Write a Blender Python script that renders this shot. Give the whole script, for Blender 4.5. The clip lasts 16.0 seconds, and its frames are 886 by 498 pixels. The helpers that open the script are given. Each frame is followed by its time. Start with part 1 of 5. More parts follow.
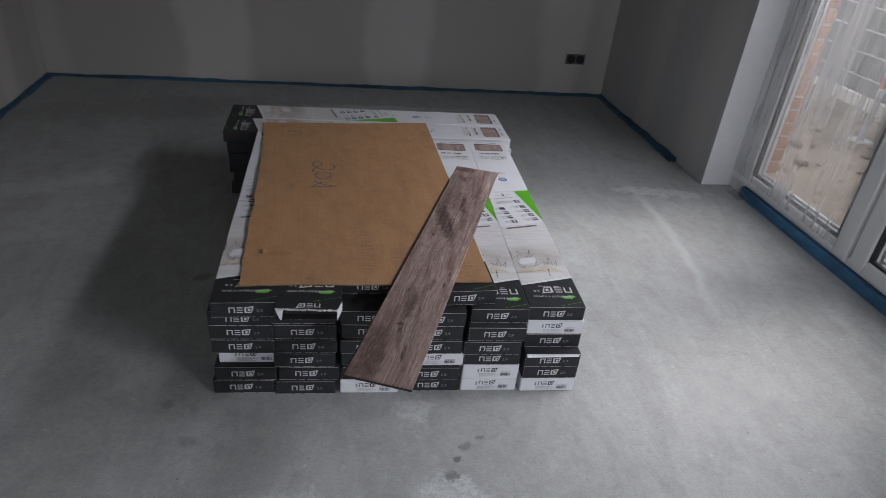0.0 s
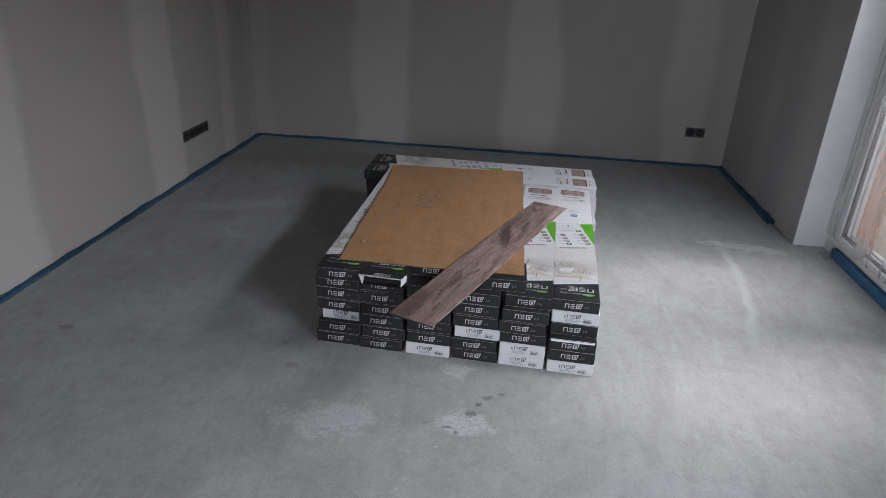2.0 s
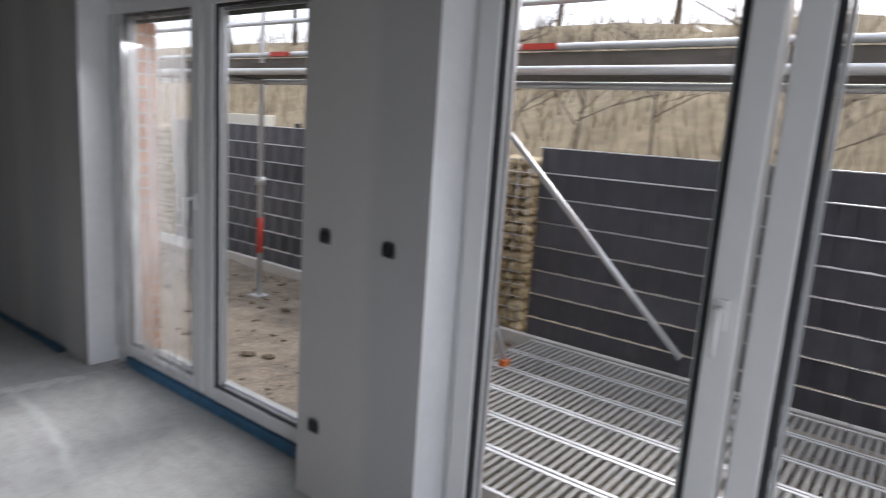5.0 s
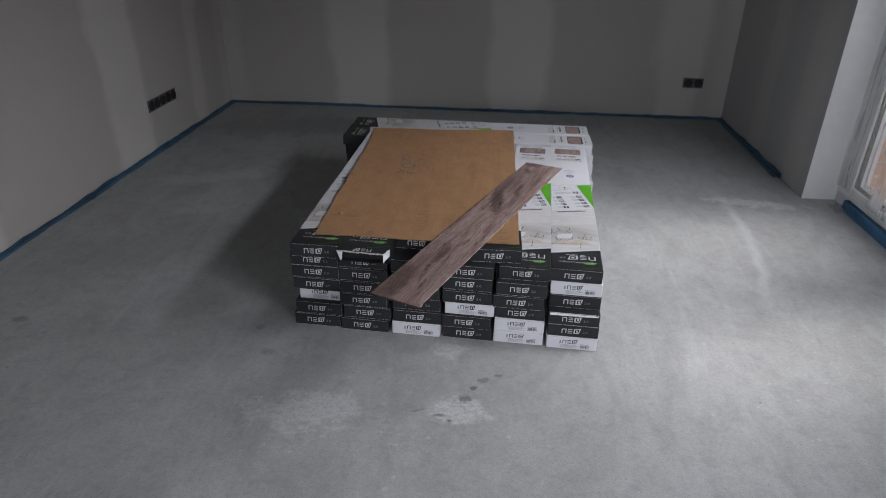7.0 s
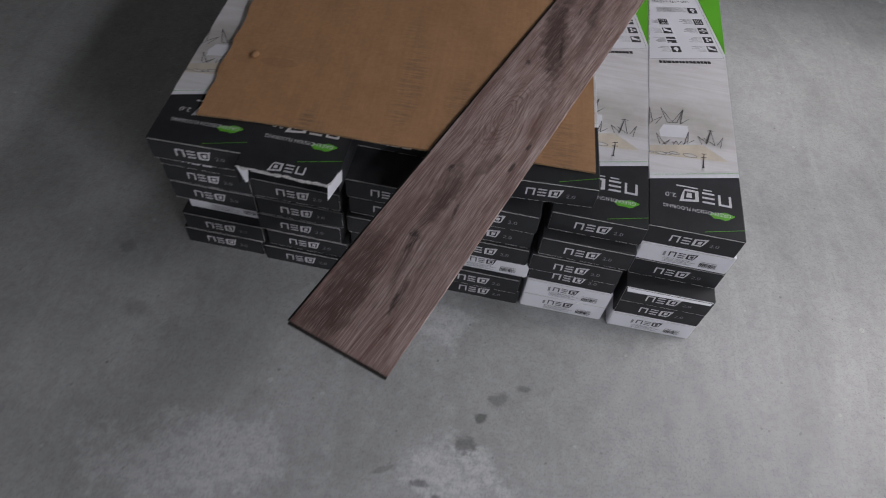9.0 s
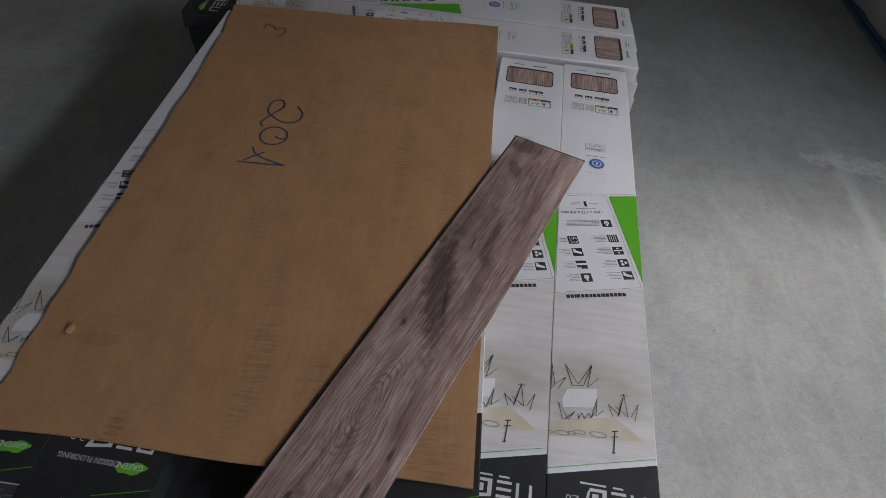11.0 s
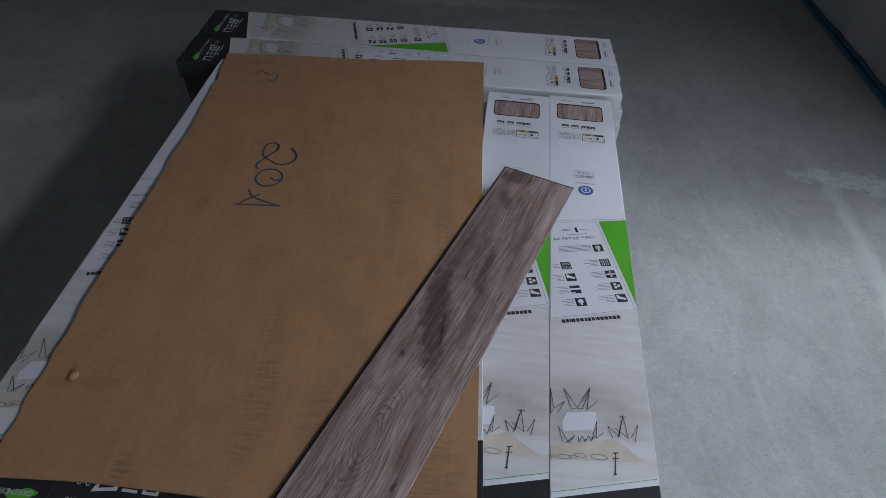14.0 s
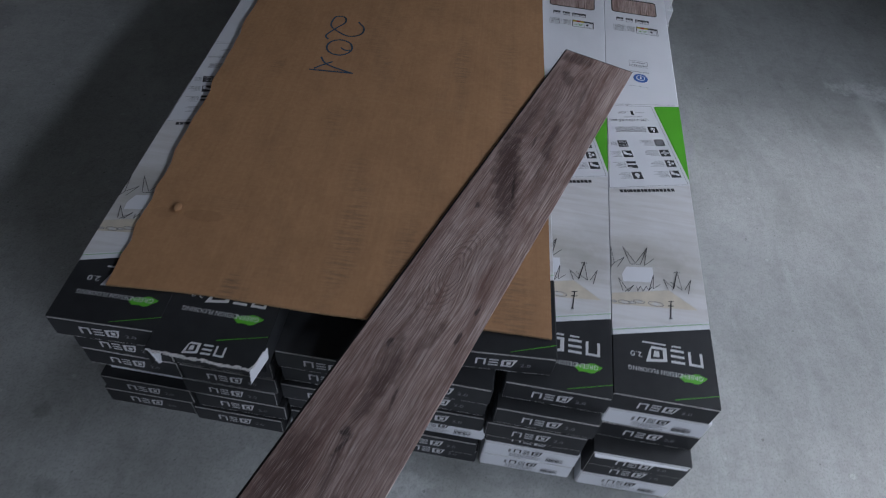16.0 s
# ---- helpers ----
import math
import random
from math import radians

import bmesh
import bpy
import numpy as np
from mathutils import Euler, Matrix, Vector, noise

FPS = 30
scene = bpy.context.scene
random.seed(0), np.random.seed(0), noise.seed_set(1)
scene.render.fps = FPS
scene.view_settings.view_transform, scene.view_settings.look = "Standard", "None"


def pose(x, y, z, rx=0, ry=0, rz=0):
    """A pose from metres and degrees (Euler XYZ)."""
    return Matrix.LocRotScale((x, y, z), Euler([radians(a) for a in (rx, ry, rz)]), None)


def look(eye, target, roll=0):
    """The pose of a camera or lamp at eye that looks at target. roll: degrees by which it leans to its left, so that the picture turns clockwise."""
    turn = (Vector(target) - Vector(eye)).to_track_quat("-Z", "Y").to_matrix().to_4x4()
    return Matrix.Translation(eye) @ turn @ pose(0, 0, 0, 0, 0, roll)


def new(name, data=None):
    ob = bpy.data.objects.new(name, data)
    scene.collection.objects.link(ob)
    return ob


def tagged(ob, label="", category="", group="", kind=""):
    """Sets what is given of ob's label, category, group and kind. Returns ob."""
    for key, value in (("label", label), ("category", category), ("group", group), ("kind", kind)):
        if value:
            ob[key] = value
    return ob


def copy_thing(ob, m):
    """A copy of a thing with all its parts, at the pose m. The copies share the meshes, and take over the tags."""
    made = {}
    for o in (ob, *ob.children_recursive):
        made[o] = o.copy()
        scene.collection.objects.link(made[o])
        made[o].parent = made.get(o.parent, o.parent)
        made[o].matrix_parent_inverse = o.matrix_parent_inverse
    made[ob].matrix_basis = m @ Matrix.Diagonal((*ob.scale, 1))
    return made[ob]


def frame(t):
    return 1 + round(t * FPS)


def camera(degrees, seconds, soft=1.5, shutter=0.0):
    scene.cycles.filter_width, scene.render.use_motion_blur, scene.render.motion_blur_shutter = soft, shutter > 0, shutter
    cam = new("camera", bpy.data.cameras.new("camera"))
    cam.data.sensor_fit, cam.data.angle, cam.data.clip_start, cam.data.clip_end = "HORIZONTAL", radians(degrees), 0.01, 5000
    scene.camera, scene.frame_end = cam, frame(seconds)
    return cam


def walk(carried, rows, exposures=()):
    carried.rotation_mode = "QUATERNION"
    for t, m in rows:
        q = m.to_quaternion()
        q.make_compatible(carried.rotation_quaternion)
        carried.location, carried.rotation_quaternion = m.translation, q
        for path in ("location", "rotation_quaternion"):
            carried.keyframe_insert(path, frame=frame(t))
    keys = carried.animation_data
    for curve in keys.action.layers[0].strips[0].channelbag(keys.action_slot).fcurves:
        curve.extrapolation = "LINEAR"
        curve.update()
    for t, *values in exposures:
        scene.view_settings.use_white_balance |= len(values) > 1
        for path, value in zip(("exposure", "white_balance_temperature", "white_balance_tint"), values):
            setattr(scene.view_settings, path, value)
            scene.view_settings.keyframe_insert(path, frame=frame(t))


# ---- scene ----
cam = camera(68.7, 16.0, 0.65, 0.28)
PATH = [
    (0, (-0.779, -1.453, 1.391), (-0.418, 0.232, 0.374), 5.9),
    (0.5, (-0.693, -1.593, 1.389), (-0.559, 0.155, 0.427), 1.0),
    (1, (-0.637, -1.834, 1.387), (-0.658, -0.05, 0.483), 2.4),
    (1.5, (-0.52, -1.982, 1.418), (-0.599, -0.175, 0.565), 1.8),
    (2, (-0.384, -2.13, 1.434), (-0.569, -0.316, 0.613), 2.6),
    (2.5, (-0.368, -2.179, 1.431), (-0.497, -0.342, 0.649), 2.2),
    (3, (-0.367, -2.2, 1.44), (-0.416, -0.35, 0.684), 2.3),
    (3.2, (-0.324, -2.221, 1.507), (-0.158, -0.372, 0.763), 2.0),
    (3.3, (-0.272, -2.217, 1.531), (0.107, -0.359, 0.893), 3.6),
    (3.4, (-0.239, -2.207, 1.533), (0.252, -0.351, 0.975), 3.9),
    (3.5, (-0.207, -2.197, 1.542), (0.448, -0.362, 1.093), 3.9),
    (3.6, (-0.193, -2.187, 1.544), (0.568, -0.376, 1.163), 4.2),
    (3.7, (-0.179, -2.191, 1.547), (0.69, -0.415, 1.249), 4.4),
    (5.8, (-0.439, -2.239, 1.429), (-0.159, -0.327, 0.914), 4.7),
    (6, (-0.406, -2.222, 1.429), (-0.284, -0.319, 0.824), 4.5),
    (6.5, (-0.362, -2.122, 1.387), (-0.434, -0.269, 0.637), 2.8),
    (7, (-0.384, -1.914, 1.356), (-0.539, -0.144, 0.437), 0.8),
    (7.5, (-0.42, -1.589, 1.338), (-0.48, 0.101, 0.27), 4.3),
    (8, (-0.417, -1.28, 1.278), (-0.514, 0.306, 0.062), 5.5),
    (8.5, (-0.449, -1.002, 1.195), (-0.577, 0.315, -0.304), 8.0),
    (9, (-0.519, -0.738, 1.18), (-0.558, 0.436, -0.439), 7.1),
    (9.5, (-0.472, -0.539, 1.16), (-0.38, 0.593, -0.487), 9.9),
    (10, (-0.366, -0.334, 1.215), (-0.338, 0.920, -0.343), 7.7),
    (12.3, (-0.376, -0.303, 1.264), (-0.416, 1.089, -0.172), 5.9),
    (12.5, (-0.377, -0.31, 1.266), (-0.419, 1.089, -0.162), 5.9),
    (13, (-0.375, -0.324, 1.266), (-0.427, 1.092, -0.146), 5.8),
    (13.5, (-0.361, -0.33, 1.27), (-0.421, 1.098, -0.129), 4.5),
    (14, (-0.356, -0.328, 1.267), (-0.393, 1.105, -0.128), 3.3),
    (14.5, (-0.357, -0.34, 1.247), (-0.371, 1.081, -0.161), 5.2),
    (15, (-0.382, -0.356, 1.235), (-0.393, 0.999, -0.236), 7.4),
    (15.5, (-0.421, -0.402, 1.228), (-0.439, 0.911, -0.28), 7.8),
    (16, (-0.48, -0.499, 1.22), (-0.49, 0.79, -0.309), 6.7),
]
TURNED = (4.75, (-0.27, -2.25, 1.51), (1.40, -1.22, 1.16), 3.5)
walk(cam, [(t, look(eye, target, roll)) for t, eye, target, roll in sorted(PATH + [TURNED])], exposures=[(0.0, 0.43, 6300, 16), (1.0, 0.67, 6250, 16), (1.5, 0.66, 6300, 16), (3.5, 0.75, 6300, 16), (6.0, 0.62, 6300, 16), (7.0, 0.53, 6300, 16), (8.0, 0.28, 6300, 16), (9.0, 0.12, 6400, 18), (10.0, 0.08, 6500, 16), (12.5, -0.14, 6100, 15), (13.2, -0.05, 5750, 13), (16.0, -0.1, 5700, 13)])

# ---- world and light ----
world = bpy.data.worlds.new("overcast")
scene.world = world
world.use_nodes = True
wn = world.node_tree
wn.nodes.clear()
w_out = wn.nodes.new("ShaderNodeOutputWorld")
w_bg = wn.nodes.new("ShaderNodeBackground")
w_sky = wn.nodes.new("ShaderNodeTexSky")
w_sky.sky_type = "NISHITA"
w_sky.sun_disc = False
w_sky.sun_elevation = radians(32)
w_sky.sun_rotation = radians(100)
w_sky.air_density, w_sky.dust_density = 1.0, 5.0
w_mix = wn.nodes.new("ShaderNodeMixRGB")
w_mix.inputs[0].default_value = 0.72
w_mix.inputs[2].default_value = (9.0, 9.4, 10.0, 1)
wn.links.new(w_sky.outputs[0], w_mix.inputs[1])
wn.links.new(w_mix.outputs[0], w_bg.inputs[0])
w_bg.inputs[1].default_value = 0.15
wn.links.new(w_bg.outputs[0], w_out.inputs[0])

sun_data = bpy.data.lights.new("sun", "SUN")
sun_data.energy, sun_data.angle, sun_data.color = 1.5, radians(20), (1.0, 0.97, 0.92)
sun = new("sun", sun_data)
sun.matrix_world = look((6, 1, 7), (0, 0, 0))

def window_light(name, eye, aim, wide, high, power, spread):
    """Daylight falling in through an opening, downwards as the sky sends it."""
    d = bpy.data.lights.new(name, "AREA")
    d.shape, d.size, d.size_y, d.energy, d.color, d.spread = "RECTANGLE", wide, high, power, (0.94, 0.97, 1.0), radians(spread)
    ob = new(name, d)
    ob.matrix_world = look(eye, aim)
    return ob


window_light("window_daylight", (1.29, 0.60, 1.86), (0.67, 0.68, 1.09), 1.5, 0.16, 6.0, 98)
window_light("window_daylight", (1.26, -2.08, 1.84), (0.54, -1.80, 1.20), 1.2, 0.16, 11.6, 92)
# added fill from behind the camera, through an assumed window that stays unseen
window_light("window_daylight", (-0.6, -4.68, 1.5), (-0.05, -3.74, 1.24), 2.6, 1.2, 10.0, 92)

# ---- materials ----


def nodes_of(name):
    m = bpy.data.materials.new(name)
    m.use_nodes = True
    nt = m.node_tree
    return m, nt, nt.nodes["Principled BSDF"]


def tex_coords(nt, kind="Object", scale=(1, 1, 1)):
    tc = nt.nodes.new("ShaderNodeTexCoord")
    mp = nt.nodes.new("ShaderNodeMapping")
    mp.inputs["Scale"].default_value = scale
    nt.links.new(tc.outputs[kind], mp.inputs[0])
    return mp.outputs[0]


def noise_tex(nt, vec, scale, detail=4, rough=0.55, distortion=0.0):
    n = nt.nodes.new("ShaderNodeTexNoise")
    n.inputs["Scale"].default_value = scale
    n.inputs["Detail"].default_value = detail
    n.inputs["Roughness"].default_value = rough
    n.inputs["Distortion"].default_value = distortion
    if vec is not None:
        nt.links.new(vec, n.inputs["Vector"])
    return n.outputs["Fac"]


def ramp(nt, fac, stops):
    r = nt.nodes.new("ShaderNodeValToRGB")
    while len(r.color_ramp.elements) < len(stops):
        r.color_ramp.elements.new(0.5)
    for e, (p, c) in zip(r.color_ramp.elements, stops):
        e.position = p
        e.color = (*c, 1) if len(c) == 3 else c
    nt.links.new(fac, r.inputs[0])
    return r.outputs[0]


def mixc(nt, fac, a, b, mode="MIX"):
    m = nt.nodes.new("ShaderNodeMixRGB")
    m.blend_type = mode
    for i, v in ((0, fac), (1, a), (2, b)):
        if isinstance(v, (int, float)):
            m.inputs[i].default_value = v
        elif isinstance(v, tuple):
            m.inputs[i].default_value = (*v, 1)
        else:
            nt.links.new(v, m.inputs[i])
    return m.outputs[0]


def maths(nt, op, a, b=None, c=None):
    m = nt.nodes.new("ShaderNodeMath")
    m.operation = op
    for i, v in enumerate((a, b, c)):
        if v is None:
            continue
        if isinstance(v, (int, float)):
            m.inputs[i].default_value = v
        else:
            nt.links.new(v, m.inputs[i])
    return m.outputs[0]


def bump(nt, bsdf, height, strength=0.2, distance=0.002):
    b = nt.nodes.new("ShaderNodeBump")
    b.inputs["Strength"].default_value = strength
    b.inputs["Distance"].default_value = distance
    nt.links.new(height, b.inputs["Height"])
    nt.links.new(b.outputs[0], bsdf.inputs["Normal"])


def simple(name, color, rough=0.6, metal=0.0, vary=0.12, scale=30.0, relief=0.0, kind="Object"):
    """A plain surface with a little variation at two scales."""
    m, nt, b = nodes_of(name)
    v = tex_coords(nt, kind)
    n1 = noise_tex(nt, v, scale, 5)
    n2 = noise_tex(nt, v, scale * 0.12, 3)
    lo = tuple(c * (1 - vary) for c in color)
    hi = tuple(min(1, c * (1 + vary)) for c in color)
    col = mixc(nt, 0.5, ramp(nt, n1, [(0.3, lo), (0.7, hi)]), ramp(nt, n2, [(0.3, lo), (0.7, hi)]))
    nt.links.new(col, b.inputs["Base Color"])
    b.inputs["Roughness"].default_value = rough
    b.inputs["Metallic"].default_value = metal
    if relief:
        bump(nt, b, n1, relief)
    return m


def blotch(nt, vec, cx, cy, rx, ry, wob=0.5, edge=0.5, turn=0.0, nscale=14.0):
    """A mask that is 1 inside an uneven patch on the floor and 0 outside."""
    mp = nt.nodes.new("ShaderNodeMapping")
    mp.vector_type = "TEXTURE"
    mp.inputs["Location"].default_value = (cx, cy, 0)
    mp.inputs["Rotation"].default_value = (0, 0, radians(turn))
    mp.inputs["Scale"].default_value = (rx, ry, 1)
    nt.links.new(vec, mp.inputs[0])
    ln = nt.nodes.new("ShaderNodeVectorMath")
    ln.operation = "LENGTH"
    nt.links.new(mp.outputs[0], ln.inputs[0])
    n = noise_tex(nt, vec, nscale, 6, 0.65)
    d = maths(nt, "ADD", ln.outputs["Value"], maths(nt, "MULTIPLY", maths(nt, "SUBTRACT", n, 0.5), wob * 2))
    mr = nt.nodes.new("ShaderNodeMapRange")
    mr.interpolation_type = "SMOOTHSTEP"
    mr.inputs["From Min"].default_value = 1.0 + edge / 2
    mr.inputs["From Max"].default_value = 1.0 - edge / 2
    nt.links.new(d, mr.inputs["Value"])
    return mr.outputs[0]


def floor_material():
    m, nt, b = nodes_of("cement_screed")
    v = tex_coords(nt)
    big = noise_tex(nt, v, 0.9, 4, 0.6, 0.6)
    mid = noise_tex(nt, v, 4.5, 6, 0.62, 0.4)
    fine = noise_tex(nt, v, 70, 5, 0.6)
    grit = noise_tex(nt, v, 210, 4, 0.65)
    col = mixc(nt, 0.55, ramp(nt, big, [(0.3, (0.270, 0.271, 0.267)), (0.7, (0.371, 0.372, 0.367))]), ramp(nt, mid, [(0.3, (0.250, 0.251, 0.247)), (0.7, (0.406, 0.407, 0.402))]))
    col = mixc(nt, 0.2, col, ramp(nt, fine, [(0.35, (0.204, 0.205, 0.203)), (0.65, (0.414, 0.415, 0.41))]))
    speck = noise_tex(nt, v, 19, 7, 0.7, 0.3)
    col = mixc(nt, 0.4, col, ramp(nt, speck, [(0.36, (0.71, 0.71, 0.71)), (0.52, (1, 1, 1)), (0.66, (1, 1, 1))]), "MULTIPLY")
    swirl = noise_tex(nt, tex_coords(nt, "Object", (1.0, 0.45, 1)), 3.2, 7, 0.62, 2.4)
    col = mixc(nt, 0.55, col, ramp(nt, swirl, [(0.38, (0.81, 0.81, 0.81)), (0.52, (1, 1, 1))]), "MULTIPLY")
    # trowel streaks along the window side
    st = tex_coords(nt, "Object", (7, 0.7, 1))
    streak = noise_tex(nt, st, 2.2, 5, 0.6, 1.2)
    col = mixc(nt, maths(nt, "MULTIPLY", ramp(nt, streak, [(0.55, (0, 0, 0)), (0.75, (1, 1, 1))]), 0.35), col, (0.40, 0.41, 0.41))
    # dusty light patches, each with its own outline
    for cx, cy, rx, ry, f, tn in ((-0.93, -0.42, 0.17, 0.085, 0.55, 10), (-0.46, -0.37, 0.085, 0.055, 0.75, 5), (-0.52, -0.07, 0.05, 0.05, 0.6, 0), (-0.45, 2.62, 0.5, 0.05, 0.7, 2), (-2.0, 1.45, 0.35, 0.08, 0.35, 20), (0.98, 1.42, 0.22, 0.05, 0.8, -8), (0.9, -0.9, 0.5, 0.25, 0.35, 30)):
        col = mixc(nt, maths(nt, "MULTIPLY", maths(nt, "MULTIPLY", blotch(nt, v, cx, cy, rx, ry, 1.6, 0.7, tn, 14 if rx > 0.08 else 25), f * 0.88), ramp(nt, noise_tex(nt, v, 60, 6, 0.75), [(0.40, (0.3, 0.3, 0.3)), (0.56, (1, 1, 1))])), col, (0.56, 0.565, 0.57))
    # the long curved trowel ridge beside the terrace door
    ring = nt.nodes.new("ShaderNodeVectorMath")
    ring.operation = "DISTANCE"
    nt.links.new(v, ring.inputs[0])
    ring.inputs[1].default_value = (-1.84, 1.22, 0)
    rd = maths(nt, "ABSOLUTE", maths(nt, "SUBTRACT", maths(nt, "ADD", ring.outputs["Value"], maths(nt, "MULTIPLY", mid, 0.10)), 2.73))
    rr = nt.nodes.new("ShaderNodeMapRange")
    rr.interpolation_type = "SMOOTHSTEP"
    rr.inputs["From Min"].default_value, rr.inputs["From Max"].default_value = 0.040, 0.0
    nt.links.new(rd, rr.inputs["Value"])
    sep = nt.nodes.new("ShaderNodeSeparateXYZ")
    nt.links.new(v, sep.inputs[0])
    span = nt.nodes.new("ShaderNodeMapRange")
    span.interpolation_type = "SMOOTHSTEP"
    span.inputs["From Min"].default_value, span.inputs["From Max"].default_value = 0.75, 0.35
    nt.links.new(maths(nt, "ABSOLUTE", maths(nt, "SUBTRACT", sep.outputs[1], 0.95)), span.inputs["Value"])
    col = mixc(nt, maths(nt, "MULTIPLY", maths(nt, "MULTIPLY", rr.outputs[0], span.outputs[0]), 0.36), col, (0.54, 0.55, 0.55))
    # dark damp marks and smears
    for cx, cy, rx, ry, f, tn in ((-0.447, -0.318, 0.019, 0.016, 0.85, 0), (-0.424, -0.262, 0.011, 0.009, 1.0, 0), (-0.392, -0.219, 0.020, 0.012, 0.65, 20), (-0.345, -0.19, 0.012, 0.006, 0.6, 0), (-0.59, -0.385, 0.024, 0.005, 0.5, 25), (-0.52, -0.40, 0.018, 0.007, 0.8, 0), (-0.49, -0.42, 0.008, 0.006, 0.9, 0), (-1.22, 0.66, 0.035, 0.02, 0.55, 30), (-1.22, 0.0, 0.016, 0.016, 0.5, 0), (-1.14, -0.145, 0.026, 0.018, 0.4, 0), (-2.12, -0.05, 0.03, 0.02, 0.6, 0), (-1.9, 0.6, 0.5, 0.2, 0.2, 40), (-1.7, 2.5, 0.8, 0.2, 0.3, 10)):
        col = mixc(nt, maths(nt, "MULTIPLY", blotch(nt, v, cx, cy, rx, ry, 1.0, 0.9, tn, 60 if rx < 0.1 else 5), f * 0.8), col, (0.085, 0.085, 0.08))
    # small dark crumbs
    vo = nt.nodes.new("ShaderNodeTexVoronoi")
    vo.inputs["Scale"].default_value = 9
    nt.links.new(v, vo.inputs["Vector"])
    crumbs = maths(nt, "LESS_THAN", maths(nt, "ADD", vo.outputs["Distance"], maths(nt, "MULTIPLY", big, 0.05)), 0.055)
    col = mixc(nt, maths(nt, "MULTIPLY", crumbs, 0.6), col, (0.1, 0.1, 0.095))
    vl = nt.nodes.new("ShaderNodeTexVoronoi")
    vl.inputs["Scale"].default_value = 15
    nt.links.new(v, vl.inputs["Vector"])
    flecks = maths(nt, "LESS_THAN", maths(nt, "ADD", vl.outputs["Distance"], maths(nt, "MULTIPLY", fine, 0.16)), maths(nt, "MULTIPLY", mid, 0.28))
    col = mixc(nt, maths(nt, "MULTIPLY", flecks, 0.35), col, (0.52, 0.525, 0.515))
    # pin-prick dark grit in the cement
    vp = nt.nodes.new("ShaderNodeTexVoronoi")
    vp.inputs["Scale"].default_value = 24
    nt.links.new(v, vp.inputs["Vector"])
    pits = maths(nt, "LESS_THAN", vp.outputs["Distance"], maths(nt, "MULTIPLY", maths(nt, "SUBTRACT", speck, 0.34), 0.30))
    col = mixc(nt, maths(nt, "MULTIPLY", pits, 0.55), col, (0.13, 0.13, 0.125))
    col = mixc(nt, 1.0, col, (0.978, 1.0, 0.992), "MULTIPLY")
    nt.links.new(col, b.inputs["Base Color"])
    nt.links.new(ramp(nt, mid, [(0.3, (0.5, 0.5, 0.5)), (0.7, (0.72, 0.72, 0.72))]), b.inputs["Roughness"])
    h = maths(nt, "ADD", maths(nt, "MULTIPLY", grit, 0.6), maths(nt, "ADD", maths(nt, "MULTIPLY", fine, 0.35), maths(nt, "MULTIPLY", mid, 0.3)))
    bump(nt, b, h, 0.26, 0.0016)
    grains = ramp(nt, grit, [(0.38, (0.62, 0.62, 0.62)), (0.49, (1, 1, 1)), (0.66, (1.0, 1.0, 1.0))])
    nt.links.new(mixc(nt, 0.5, col, grains, "MULTIPLY"), b.inputs["Base Color"])
    return m


def board_material(name, axis, bands, base=(0.390, 0.372, 0.350), light=(0.495, 0.480, 0.458)):
    """Primed plasterboard with paler filler bands at the given places along an axis of the object."""
    m, nt, b = nodes_of(name)
    v = tex_coords(nt)
    sep = nt.nodes.new("ShaderNodeSeparateXYZ")
    nt.links.new(v, sep.inputs[0])
    a = sep.outputs[axis]
    wob = noise_tex(nt, tex_coords(nt, "Object", (1.5, 1.5, 1.1)), 1.6, 4, 0.6)
    fine = noise_tex(nt, v, 55, 4)
    big = noise_tex(nt, v, 0.8, 3)
    a = maths(nt, "ADD", a, maths(nt, "MULTIPLY", maths(nt, "SUBTRACT", wob, 0.5), 0.22))
    mask = None
    for c, half, f in bands:
        mr = nt.nodes.new("ShaderNodeMapRange")
        mr.interpolation_type = "SMOOTHSTEP"
        mr.inputs["From Min"].default_value, mr.inputs["From Max"].default_value = half + 0.05, half - 0.05
        mr.inputs["To Max"].default_value = f
        nt.links.new(maths(nt, "ABSOLUTE", maths(nt, "SUBTRACT", a, c)), mr.inputs["Value"])
        mask = mr.outputs[0] if mask is None else maths(nt, "MAXIMUM", mask, mr.outputs[0])
    col = mixc(nt, mask, base, light) if mask is not None else mixc(nt, 0.0, base, light)
    col = mixc(nt, 0.5, col, ramp(nt, big, [(0.3, (0.85, 0.85, 0.85)), (0.7, (1, 1, 1))]), "MULTIPLY")
    col = mixc(nt, 0.35, col, ramp(nt, fine, [(0.3, (0.9, 0.9, 0.9)), (0.7, (1, 1, 1))]), "MULTIPLY")
    nt.links.new(col, b.inputs["Base Color"])
    b.inputs["Roughness"].default_value = 0.85
    bump(nt, b, maths(nt, "ADD", maths(nt, "MULTIPLY", fine, 0.3), wob), 0.15, 0.003)
    return m


